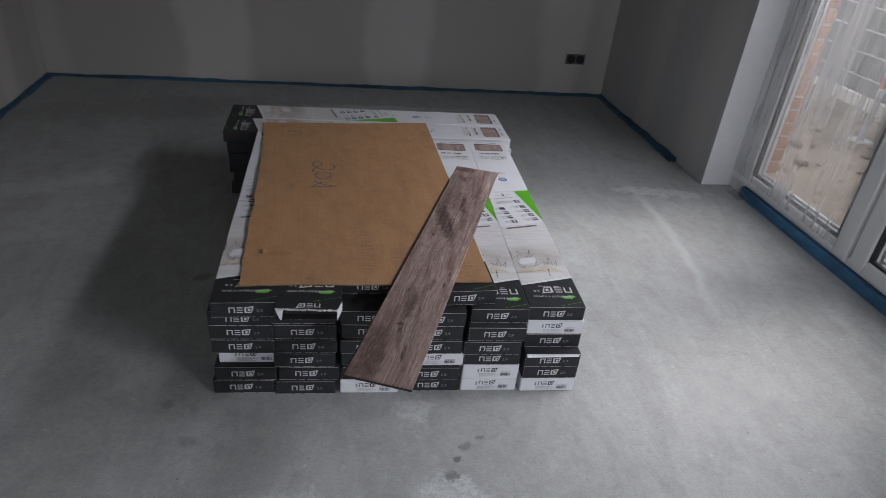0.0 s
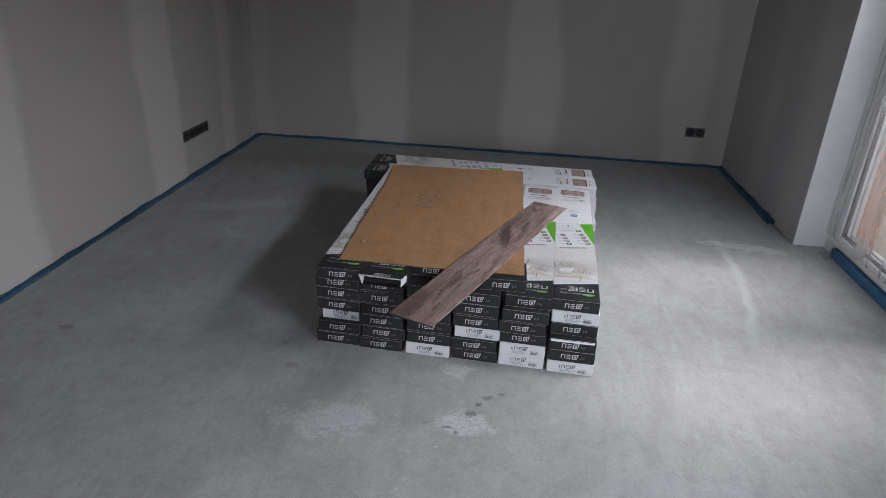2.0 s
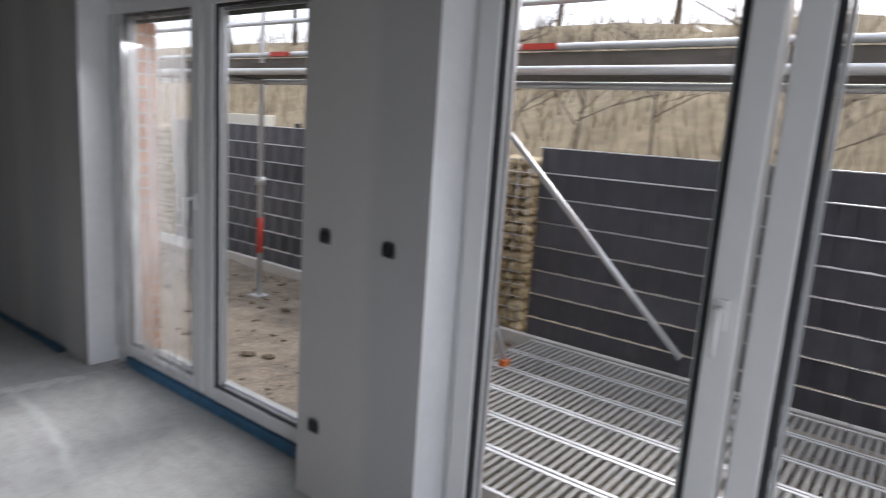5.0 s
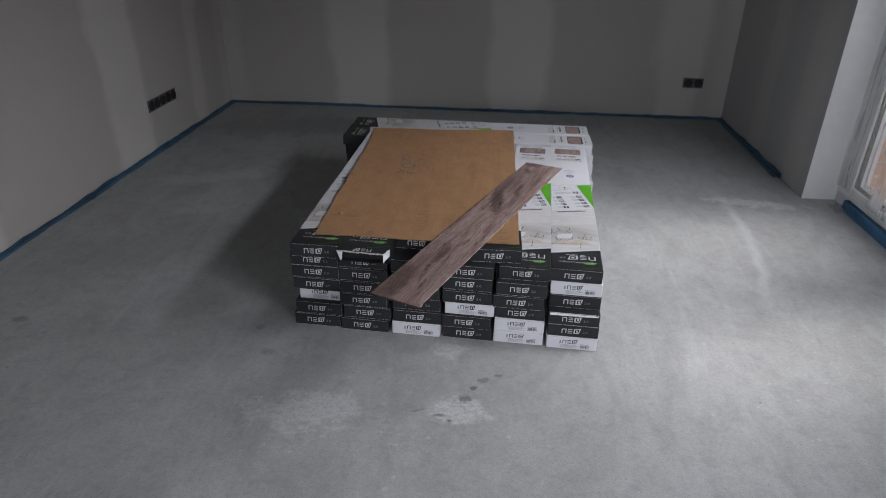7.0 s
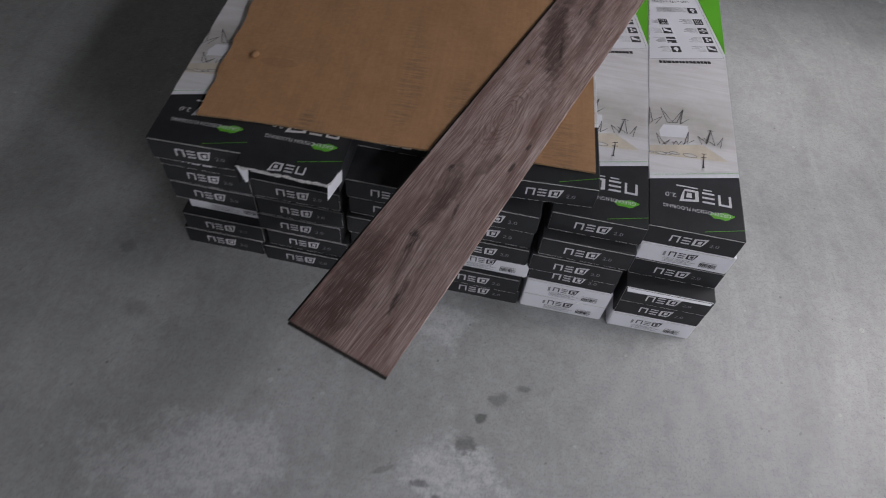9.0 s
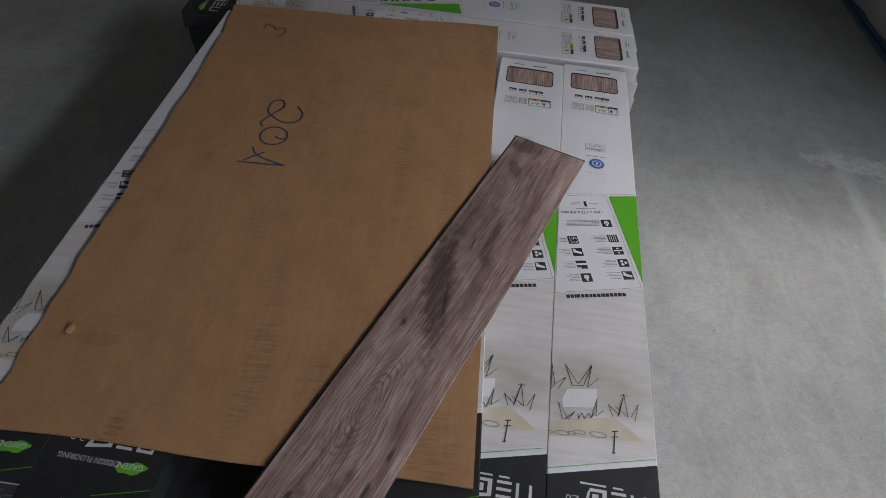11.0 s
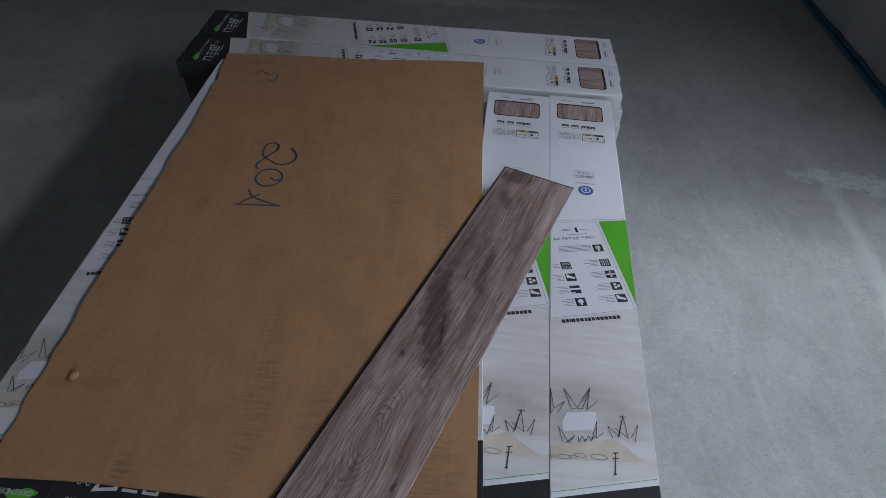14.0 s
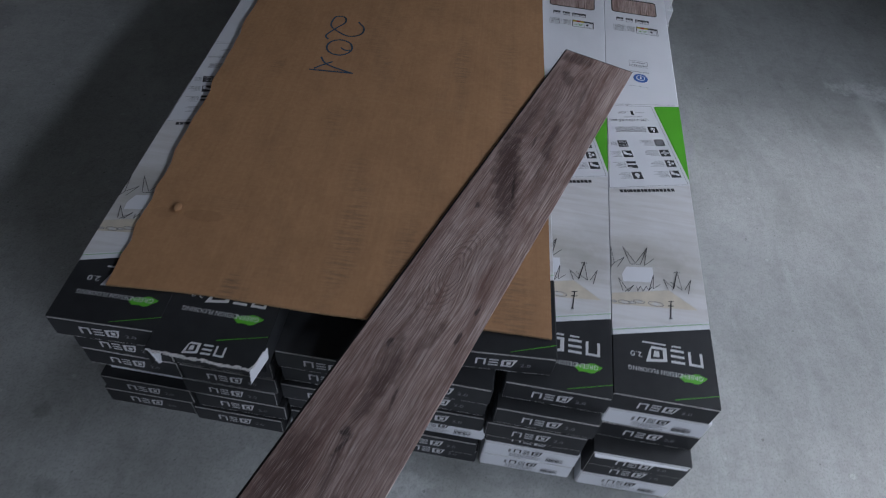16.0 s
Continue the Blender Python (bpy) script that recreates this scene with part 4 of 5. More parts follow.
def top_dark_print():
    bm = bmesh.new()
    bar_logo(bm, turned(0.153, 0.099), 0.0268)
    letters_on(bm, "2.0", 0.0145, Matrix.Translation((0.041, 0.079, H + UP)) @ Matrix.Rotation(math.pi, 4, "Z"), 0, 1.2)
    # leaf under the first word
    pts = []
    for k in range(18):
        a = 6.2832 * k / 18
        pts.append((0.134 + 0.022 * math.cos(a) * (1 + 0.12 * math.sin(3 * a)), 0.048 + 0.12 * 0.022 * math.cos(a) + 0.0085 * math.sin(a) * (1 + 0.2 * math.cos(5 * a)), H + UP * 0.6))
    poly(bm, pts, 1)
    letters_on(bm, "GREEN", 0.0118, Matrix.Translation((0.132, 0.051, H + UP)) @ Matrix.Rotation(math.pi, 4, "Z"), 0)
    letters_on(bm, "DESIGN FLOORING", 0.0118, Matrix.Translation((0.0705, 0.051, H + UP)) @ Matrix.Rotation(math.pi, 4, "Z"), 0, 0.86)
    # fine green line that runs over the edge
    mark(bm, on_top, [(0.10, 0.0030), (W - 0.001, 0.0235), (W - 0.001, 0.0245), (0.10, 0.0040)], 1)
    # maker's line as bars
    for k in range(2):
        rect(bm, on_top, 0.052 + k * 0.05, 0.052 + k * 0.05 + (0.02, 0.05)[1 - k] * 0.8, 0.1035, 0.1065, 0)
    return mesh_of("charcoal_end_print", bm, [M_INK_W, M_GREEN])


def top_photo():
    bm = bmesh.new()
    low = DARK + 0.014
    mark(bm, on_top, [(0.0015, low - LEAN * W / 2), (W - 0.0015, low + LEAN * W / 2), (W - 0.0015, 0.517), (0.0015, 0.470)])
    return mesh_of("room_picture", bm, M_PHOTO)


def stroke(bm, pts, w, z, mi=0):
    for (ax, ay), (bx, by) in zip(pts, pts[1:]):
        d = Vector((bx - ax, by - ay, 0))
        if d.length < 1e-6:
            continue
        n = Vector((-d.y, d.x, 0)).normalized() * w / 2
        a, b = Vector((ax, ay, z)), Vector((bx, by, z))
        poly(bm, [a + n, a - n, b - n, b + n], mi)


def top_photo_lines():
    bm = bmesh.new()
    z = H + UP * 1.8
    # white shade, table board, bowls and wire chairs
    poly(bm, [(0.030, 0.265, z), (0.079, 0.2735, z), (0.081, 0.2525, z), (0.075, 0.2375, z), (0.024, 0.229, z), (0.0215, 0.245, z)], 1)
    poly(bm, [(0.002, 0.174, z), (0.002, 0.198, z), (0.1064, 0.225, z), (0.1553, 0.190, z)], 2)
    stroke(bm, [(0.002, 0.1985), (0.1064, 0.2255), (0.1553, 0.1905)], 0.0012, z + 0.0003, 3)
    for cx, cy, rx in ((0.024, 0.182, 0.011), (0.0504, 0.188, 0.010), (0.0805, 0.189, 0.014), (0.006, 0.1805, 0.005), (0.038, 0.184, 0.007)):
        ring = [(cx + rx * math.cos(k * 0.6283), cy + rx * 0.34 * math.sin(k * 0.6283)) for k in range(11)]
        stroke(bm, ring, 0.0014, z + 0.0003, 5)
        poly(bm, [(x, y, z + 0.0002) for x, y in [(cx + rx * 0.6 * math.cos(k * 0.6283), cy + rx * 0.22 * math.sin(k * 0.6283)) for k in range(10)]], 3)
    zz = z + 0.0004
    chairs = [[(0.002, 0.31), (0.002, 0.259), (0.008, 0.27), (0.027, 0.287), (0.0136, 0.261)], [(0.002, 0.31), (0.008, 0.27)], [(0.038, 0.273), (0.025, 0.314), (0.048, 0.277), (0.0715, 0.320), (0.064, 0.274), (0.083, 0.295)], [(0.0715, 0.320), (0.057, 0.276), (0.038, 0.273), (0.030, 0.298)]]
    chairs += [[(0.0225, 0.2065), (0.015, 0.236), (0.0324, 0.2075), (0.0425, 0.2235), (0.026, 0.206)], [(0.070, 0.2175), (0.080, 0.2555), (0.0776, 0.222), (0.091, 0.235)], [(0.0476, 0.2215), (0.049, 0.2115), (0.0545, 0.2235), (0.059, 0.2135), (0.0654, 0.2255), (0.069, 0.217), (0.0763, 0.227)]]
    chairs += [[(0.1054, 0.226), (0.098, 0.2485), (0.116, 0.231), (0.125, 0.272), (0.114, 0.228)], [(0.125, 0.272), (0.131, 0.230), (0.110, 0.246)], [(0.136, 0.2315), (0.149, 0.2575), (0.1415, 0.2235)], [(0.118, 0.268), (0.125, 0.272), (0.132, 0.269)]]
    for pts in chairs:
        stroke(bm, pts, 0.0010, zz, 0)
    stroke(bm, [(0.125, 0.226), (W - 0.002, 0.231)], 0.0008, zz, 3)
    for pts in ([(0.108, 0.200), (0.105, 0.162)], [(0.103, 0.199), (0.113, 0.201)], [(0.102, 0.189), (0.113, 0.191)], [(0.102, 0.162), (0.108, 0.1625)]):
        stroke(bm, pts, 0.0018, zz, 0)
    # thin green rule above the charcoal end
    low = DARK + 0.0095
    stroke(bm, [(0.0015, low - LEAN * W / 2), (W - 0.0015, low + LEAN * W / 2)], 0.0009, zz, 4)
    return mesh_of("picture_drawing", bm, [M_INK_D, M_WHITEBOX, M_TABLE, M_RAWEDGE, M_GREEN, M_INK_G])


TILT = 14.0


def tilted(cx, cy, up=1.0):
    """Offsets on the carton's top, turned with the slanted print, to places on it."""
    c, s = math.cos(radians(TILT)), math.sin(radians(TILT))
    return lambda x, y: (cx + x * c - y * s, cy + x * s + y * c, H + UP * up)


def icon(bm, cx, cy, s, kind):
    A, B = tilted(cx, cy), tilted(cx, cy, 1.7)
    rect(bm, A, -s, s, -s, s, 0)
    dots = lambda ox, oy, r, n: [(ox + r * math.cos(6.2832 * q / n), oy + r * math.sin(6.2832 * q / n)) for q in range(n)]
    if kind == 0:
        for k in range(3):
            mark(bm, B, dots(s * 0.45 * math.cos(k * 2.094), s * 0.45 * math.sin(k * 2.094), s * 0.32, 8), 1)
    elif kind == 1:
        rect(bm, B, -s, s, -s * 0.12, s * 0.3, 1)
        rect(bm, B, -s, -s * 0.2, -s, -s * 0.7, 1)
    elif kind == 2:
        mark(bm, B, dots(0, 0.1 * s, s * 0.52, 10), 1)
        rect(bm, B, -s * 0.2, s * 0.2, -s * 0.8, -s * 0.3, 1)
    elif kind == 3:
        mark(bm, B, [(-s * 0.8, -s * 0.1), (s * 0.7, -s * 0.55), (s * 0.8, -s * 0.1), (-s * 0.1, s * 0.3), (-s * 0.5, s * 0.8), (-s * 0.8, s * 0.8)], 1)
    elif kind == 4:
        for k in range(4):
            rect(bm, B, s * (-0.7 + 0.4 * k), s * (-0.58 + 0.4 * k), -s * 0.8, s * 0.8, 1)
    elif kind == 5:
        rect(bm, B, -s * 0.85, s * 0.85, -s * 0.15, s * 0.15, 1)
        mark(bm, B, [(-s * 0.3, s * 0.4), (s * 0.3, s * 0.4), (0, s * 0.8)], 1)
        mark(bm, B, [(-s * 0.3, -s * 0.4), (0, -s * 0.8), (s * 0.3, -s * 0.4)], 1)


def top_label():
    """The slanted data panel: green wedge, frame, icons, size line and small print."""
    bm = bmesh.new()
    z = H + UP
    write = lambda text, size, x, y, mi, up=1.0, st=1.0: letters_on(bm, text, size, Matrix.Translation((x, y, H + UP * up)) @ Matrix.Rotation(math.pi + radians(TILT), 4, "Z"), mi, st)
    # the white panel covers the picture's upper end
    poly(bm, [(0.0015, 0.471, z - 0.0002), (W - 0.002, 0.518, z - 0.0002), (W - 0.002, 0.60, z - 0.0002), (0.0015, 0.60, z - 0.0002)], 1)
    poly(bm, [(0.112, 0.7735, z), (W - 0.001, 0.788, z), (W - 0.001, 0.530, z)], 2)
    stroke(bm, [(0.003, 0.752), (0.106, 0.772), (W - 0.005, 0.5195), (0.003, 0.472), (0.003, 0.752)], 0.0008, z, 3)
    stroke(bm, [(0.002, 0.757), (W - 0.002, 0.793)], 0.0008, z, 3)
    write("1290 x 173 x 4,5 mm", 0.0118, 0.054, 0.709, 0, 1.0, 0.92)
    for x, y, w in ((0.062, 0.722, 0.044), (0.036, 0.730, 0.02), (0.078, 0.741, 0.022), (0.040, 0.735, 0.02)):
        rect(bm, tilted(x, y), -w / 2, w / 2, 0, 0.0014, 3)
    mark(bm, tilted(0.060, 0.737), [(-0.003, -0.008), (0.003, -0.009), (0.003, 0.008), (-0.003, 0.007)], 0)
    for cx, cy, kd in ((0.1054, 0.6855, 2), (0.1176, 0.643, 4), (0.1273, 0.610, 5), (0.137, 0.578, 0), (0.1446, 0.546, 3), (0.0445, 0.588, 3), (0.053, 0.555, 1), (0.063, 0.523, 2)):
        icon(bm, cx, cy, 0.0108, kd)
        T = tilted(cx, cy)
        if cy < 0.68:
            for k in range(5):
                ln = (0.024, 0.02, 0.026, 0.016, 0.02)[(k + int(cx * 900)) % 5] * (1.25 if cx > 0.1 else 1.0)
                rect(bm, T, -0.014 - ln, -0.014, 0.0075 - k * 0.0039, 0.0086 - k * 0.0039, 3)
    for k in range(5):
        rect(bm, tilted(0.092, 0.676 + k * 0.0040), -0.074, -0.002, 0, 0.0012, 3)
    rect(bm, tilted(0.035, 0.6205), -0.0108, 0.0108, -0.0108, 0.0108, 0)
    write("NO", 0.0108, 0.0338, 0.6255, 1, 1.7)
    write("PVC", 0.0100, 0.0362, 0.6155, 1, 1.7)
    for k in range(3):
        rect(bm, tilted(0.0215, 0.617), -0.014, 0.0, 0.004 - k * 0.0042, 0.0052 - k * 0.0042, 3)
    write("15", 0.0085, 0.1054, 0.6855, 0, 2.2)
    # web line as one bar a letter
    x = 0.0
    for w in (0.0085, 0.0075, 0.0035, 0.0095, 0.0075, 0.0095, 0.006, 0.0085, 0.0075, 0.003, 0.0065, 0.0085, 0.0085, 0.0075, 0.009, 0.0085):
        rect(bm, tilted(0.025, 0.4625, 1.8), x, x + w * 0.80, 0.0, 0.0082, 0)
        x += w
    return mesh_of("data_panel", bm, [M_INK_D, M_WHITEBOX, M_GREEN, M_INK_G])


R180 = Matrix.Rotation(math.pi, 4, "Z")
INKS = [M_INK_D, M_WHITEBOX, M_BLUEINK, M_INK_G, M_YELLOW]


def seal():
    bm = bmesh.new()
    z = H + UP
    for r, mi, k in ((0.0180, 2, 0), (0.0112, 1, 1), (0.0088, 2, 2)):
        poly(bm, [(0.087 + r * math.cos(q * 0.314), 0.882 + r * math.sin(q * 0.314), z + 0.0005 * k) for q in range(20)], mi)
    rect(bm, lambda x, y: (x, y, z + 0.0014), 0.085, 0.089, 0.8765, 0.8875, 1)
    rect(bm, on_top, 0.062, 0.110, 0.9075, 0.9095, 3)
    rect(bm, on_top, 0.058, 0.107, 0.846, 0.8466, 3)
    return mesh_of("seal", bm, INKS)


def origin_mark():
    bm = bmesh.new()
    z = H + UP
    stroke(bm, [(0.061, 0.930), (0.108, 0.930), (0.108, 0.956), (0.061, 0.956), (0.061, 0.930)], 0.0009, z, 3)
    letters_on(bm, "MADE IN", 0.0078, Matrix.Translation((0.0845, 0.949, z)) @ R180, 0)
    letters_on(bm, "GERMANY", 0.0092, Matrix.Translation((0.0845, 0.937, z)) @ R180, 0)
    return mesh_of("origin_mark", bm, INKS)


def eco_mark():
    bm = bmesh.new()
    z = H + UP
    stroke(bm, [(0.026, 1.092), (0.056, 1.092), (0.056, 1.120), (0.026, 1.120), (0.026, 1.092)], 0.0009, z, 3)
    letters_on(bm, "ECO", 0.0125, Matrix.Translation((0.041, 1.100, z)) @ R180, 3)
    for k in range(3):
        rect(bm, on_top, 0.029, 0.053, 1.108 + k * 0.0036, 1.1093 + k * 0.0036, 3)
    for k in range(6):
        rect(bm, on_top, 0.061, 0.083, 1.095 + k * 0.0044, 1.0963 + k * 0.0044, 3)
    return mesh_of("eco_mark", bm, INKS)


def class_mark():
    bm = bmesh.new()
    z = H + UP
    stroke(bm, [(0.087, 1.090), (0.144, 1.090), (0.144, 1.122), (0.087, 1.122), (0.087, 1.090)], 0.0012, z, 0)
    rect(bm, on_top, 0.088, 0.098, 1.114, 1.1212, 4)
    rect(bm, on_top, 0.098, 0.108, 1.114, 1.1212, 5)
    rect(bm, on_top, 0.108, 0.118, 1.114, 1.1212, 4)
    rect(bm, on_top, 0.118, 0.1425, 1.115, 1.1212, 0)
    letters_on(bm, "A+", 0.0185, Matrix.Translation((0.103, 1.102, z)) @ R180, 2)
    stroke(bm, [(0.120, 1.093), (0.141, 1.093), (0.141, 1.112), (0.120, 1.112), (0.120, 1.093)], 0.0008, z, 3)
    rect(bm, on_top, 0.124, 0.130, 1.099, 1.108, 0)
    return mesh_of("class_mark", bm, [M_INK_D, M_WHITEBOX, M_GREEN, M_INK_G, M_YELLOW, M_RED])


def print_icon(x0, w):
    bm = bmesh.new()
    stroke(bm, [(x0, 1.143), (x0 + w, 1.143), (x0 + w, 1.159), (x0, 1.159), (x0, 1.143)], 0.0009, H + UP, 0)
    rect(bm, on_top, x0, x0 + w, 1.150, 1.159, 0)
    for k in range(2):
        rect(bm, lambda x, y: (x, y, H + UP + 0.0006), x0 + 0.002 + k * w * 0.45, x0 + w * (0.3 + 0.45 * k), 1.151, 1.154, 1)
    return mesh_of("print_icon", bm, INKS)


def maker_line(x0, x1, y, h, a0, a1, ya):
    bm = bmesh.new()
    rect(bm, on_top, x0, x1, y, y + h, 3)
    rect(bm, on_top, a0, a1, ya, ya + 0.0015, 3)
    return mesh_of("maker_line", bm, INKS)


def top_window():
    """The cut-out through which the planks show, with its dark rim."""
    bm = bmesh.new()
    def rr(x0, x1, y0, y1, r, z):
        pts = []
        for cx, cy, a0 in ((x1 - r, y1 - r, 0), (x0 + r, y1 - r, 1.571), (x0 + r, y0 + r, 3.1416), (x1 - r, y0 + r, 4.712)):
            for k in range(4):
                a = a0 + k * 0.5236
                pts.append((cx + r * math.cos(a), cy + r * math.sin(a), z))
        return pts
    poly(bm, rr(0.021, 0.147, 1.186, 1.264, 0.010, H + UP * 0.7), 1)
    poly(bm, rr(0.0235, 0.1445, 1.1885, 1.257, 0.008, H + UP * 1.4), 0)
    return mesh_of("viewing_window", bm, [M_OAK, M_CORE])


ME_BODY, ME_FLAP_D, ME_FLAP_W = carton_body(), flap_mesh(M_DARKBOX), flap_mesh(M_WHITEBOX)
ME_FRONT_D, ME_FRONT_W = front_logo_dark(), front_label_white()
ME_TOP = [("charcoal_end_print", top_dark_print()), ("room_picture", top_photo()), ("picture_drawing", top_photo_lines()), ("data_panel", top_label()), ("seal", seal()), ("origin_mark", origin_mark()), ("eco_mark", eco_mark()), ("class_mark", class_mark()), *[("print_icon", print_icon((0.034, 0.060, 0.086, 0.106)[k], (0.018, 0.018, 0.019, 0.016)[k])) for k in range(4)], ("maker_line", maker_line(0.036, 0.066, 1.278, 0.003, 0.036, 0.062, 1.286)), ("maker_line", maker_line(0.090, 0.126, 1.276, 0.0055, 0.112, 0.130, 1.285)), ("viewing_window", top_window())]
LABELS = {"charcoal_end_print": "white and green print on charcoal", "room_picture": "pale printed picture of a room", "data_panel": "white data panel with green wedge", "viewing_window": "cut-out showing oak planks"}


def carton(full, label, group="cartons of the stack"):
    """A flat flooring carton; its origin is the lower left corner of its charcoal end."""
    ob = thing("flooring_carton", label, "carton", group)
    part("carton_body", ME_BODY, None, ob)
    fl = part("end_flap", ME_FLAP_D, None, ob, "charcoal end flap")
    part("end_mark", ME_FRONT_D, None, fl, "white mark on charcoal")
    fw = part("end_flap", ME_FLAP_W, None, ob, "white end flap")
    fw.matrix_basis = Matrix.Translation((W, L, 0)) @ Matrix.Rotation(math.pi, 4, "Z")
    part("end_label", ME_FRONT_W, None, fw, "printed label with bar code")
    if full:
        for nm, me in ME_TOP:
            part(nm, me, None, ob, LABELS.get(nm, ""))
    return ob


plain_c = carton(False, "charcoal and white flooring carton in a stack")
full_c = carton(True, "white flooring carton with charcoal end and printed top")
used = {id(plain_c): False, id(full_c): False}


def lay(src, m):
    if not used[id(src)]:
        used[id(src)] = True
        src.matrix_basis = m
        return src
    return copy_thing(src, m)


COLS = [-1.106, -0.920, -0.732, -0.552, -0.366, -0.180]
# one text a column, from the floor up: d charcoal end forward, w white end forward
ORDER = ["ddwdddd", "ddddddo", "wdddddd", "ddwdddd", "wwdddd", "wdddwd"]
rnd = random.Random(11)
SHIFT = {(0, 0): (0.006, 0), (0, 1): (0.014, 0), (0, 2): (0.026, 0.02), (0, 3): (0.014, 0), (0, 4): (0.012, 0), (0, 5): (0.013, -0.005), (0, 6): (0.030, -0.035), (1, 1): (0.008, 0.0), (3, 6): (0.090, 0.028), (2, 6): (-0.006, 0.085), (5, 3): (-0.003, 0.03), (5, 5): (-0.009, 0.030), (4, 5): (0.004, 0.017), (4, 3): (-0.01, -0.008), (5, 4): (-0.004, 0.030), (3, 2): (0.008, 0.004)}
for c, order in enumerate(ORDER):
    for k, ch in enumerate(order):
        dx, dy = SHIFT.get((c, k), (rnd.uniform(-0.004, 0.004), rnd.uniform(-0.006, 0.006)))
        yaw = {(3, 6): 4.3, (0, 6): 1.9}.get((c, k)) or rnd.uniform(-0.25, 0.25)
        base = STACK @ pose(COLS[c] + dx, -0.018 + dy, k * H, 0, 0, yaw)
        if ch == "o":
            OPEN_AT = base @ pose(0.010, -0.074, 0)
            continue
        if ch == "w":
            base = base @ Matrix.Translation((W, L, 0)) @ Matrix.Rotation(math.pi, 4, "Z")
        top = k == len(order) - 1
        ob = lay(full_c if top else plain_c, base)
        if (c, k) == (5, 2):
            bm = bmesh.new()
            for z in (0.0, -0.0012):
                poly(bm, [(0.004, 0.0, H - 0.002 + z), (W - 0.004, 0.0, H - 0.002 + z), (W - 0.008, -0.004, H - 0.008 + z), (0.006, -0.006, H - 0.009 + z)])
            poly(bm, [(0.006, -0.006, H - 0.009), (W - 0.008, -0.004, H - 0.008), (W - 0.008, -0.004, H - 0.0092), (0.006, -0.006, H - 0.0102)])
            part("loose_flap", bm, M_WHITEBOX, ob, "white inner flap sticking out")
# the two rows laid across behind
for r in range(2):
    for k in range(6):
        dx, dy = rnd.uniform(-0.012, 0.008), rnd.uniform(-0.004, 0.004)
        if k == 5:
            dx, dy = (-0.022, 0.0) if r == 0 else (-0.018, 0.0)
        base = pose(-1.190 + dx, 1.536 + r * (W + 0.010) + dy, k * H, 0, 0, -90.6 + rnd.uniform(-0.2, 0.2))
        lay(full_c if k == 5 else plain_c, base)


def open_carton(m):
    """The torn-open carton: hollow end, ragged top edge, side flaps hanging out."""
    ob = thing("opened_carton", "torn-open charcoal flooring carton with white inner flaps", "carton", m=m)
    bm = bmesh.new()
    t = 0.0016
    quad_box(bm, 0, W, 0.03, L, 0, t, 0)
    quad_box(bm, 0, t, 0.01, L, t, H - t, 0)
    quad_box(bm, W - t, W, 0.036, L, t, H - t, 0)
    quad_box(bm, t, W - t, L - t, L, t, H - t, 0)
    part("carton_body", bm, M_DARKBOX, ob)
    bm = bmesh.new()
    r2 = random.Random(2)
    n = 30
    edge = [(0.003 + (W - 0.003) * i / n, 0.008 + r2.uniform(-0.0014, 0.0014) - 0.004 * i / n + 0.036 * max(0.0, (i / n - 0.955) / 0.045)) for i in range(n + 1)]
    for z in (H - t, H):
        poly(bm, [(x, y, z) for x, y in edge] + [(W, L, z), (0, L, z)], 0)
    part("top_panel", bm, M_DARKBOX, ob, "charcoal top panel with torn edge")
    bm = bmesh.new()
    for (ax, ay), (bx, by) in zip(edge, edge[1:]):
        d = r2.uniform(0.0008, 0.0034)
        poly(bm, [(ax, ay - 0.0005, H + 0.0003), (bx, by - 0.0005, H + 0.0003), (bx, by + d, H + 0.0005), (ax, ay + d, H + 0.0005)], 0)
        poly(bm, [(ax, ay - 0.0006, H), (bx, by - 0.0006, H), (bx, by - 0.0006, H - d * 1.4), (ax, ay - 0.0006, H - d)], 0)
    part("torn_edge", bm, M_RAWEDGE, ob, "frayed white paper edge")
    for s in (0, 1):
        bm = bmesh.new()
        if s:
            a = [(W - 0.009, 0.003, H - 0.0015), (W - 0.009, -0.003, H - 0.030), (W + 0.003, 0.042, H - 0.026), (W + 0.003, 0.046, H - 0.0015)]
        else:
            a = [(0.003, 0.012, H - 0.004), (0.016, 0.008, 0.014), (0.020, 0.009, 0.016), (0.024, 0.011, H - 0.004)]
        poly(bm, a, 0)
        off = Vector((0, 0.0016, 0))
        poly(bm, [Vector(p) + off for p in a[::-1]], 1)
        for i in range(4):
            p, q = Vector(a[i]), Vector(a[(i + 1) % 4])
            poly(bm, [p, q, q + off, p + off], 0)
        part("side_flap", bm, [M_WHITEBOX, M_DARKBOX], ob, "white inside of a bent flap")
    bm = bmesh.new()
    for k in range(6):
        quad_box(bm, 0.003, W - 0.003, 0.05, L - 0.01, 0.003 + k * 0.0048, 0.0074 + k * 0.0048, 0)
    part("planks", bm, M_CORE, ob, "dark plank ends inside")
    for nm, me in ME_TOP[:1]:
        part(nm, me, None, ob, LABELS[nm]).location.y = 0.040
    bm = bmesh.new()
    bar_logo(bm, turned(0.120, 0.034), 0.0176)
    part("end_mark", bm, M_INK_W, ob)
    return ob


open_carton(OPEN_AT)


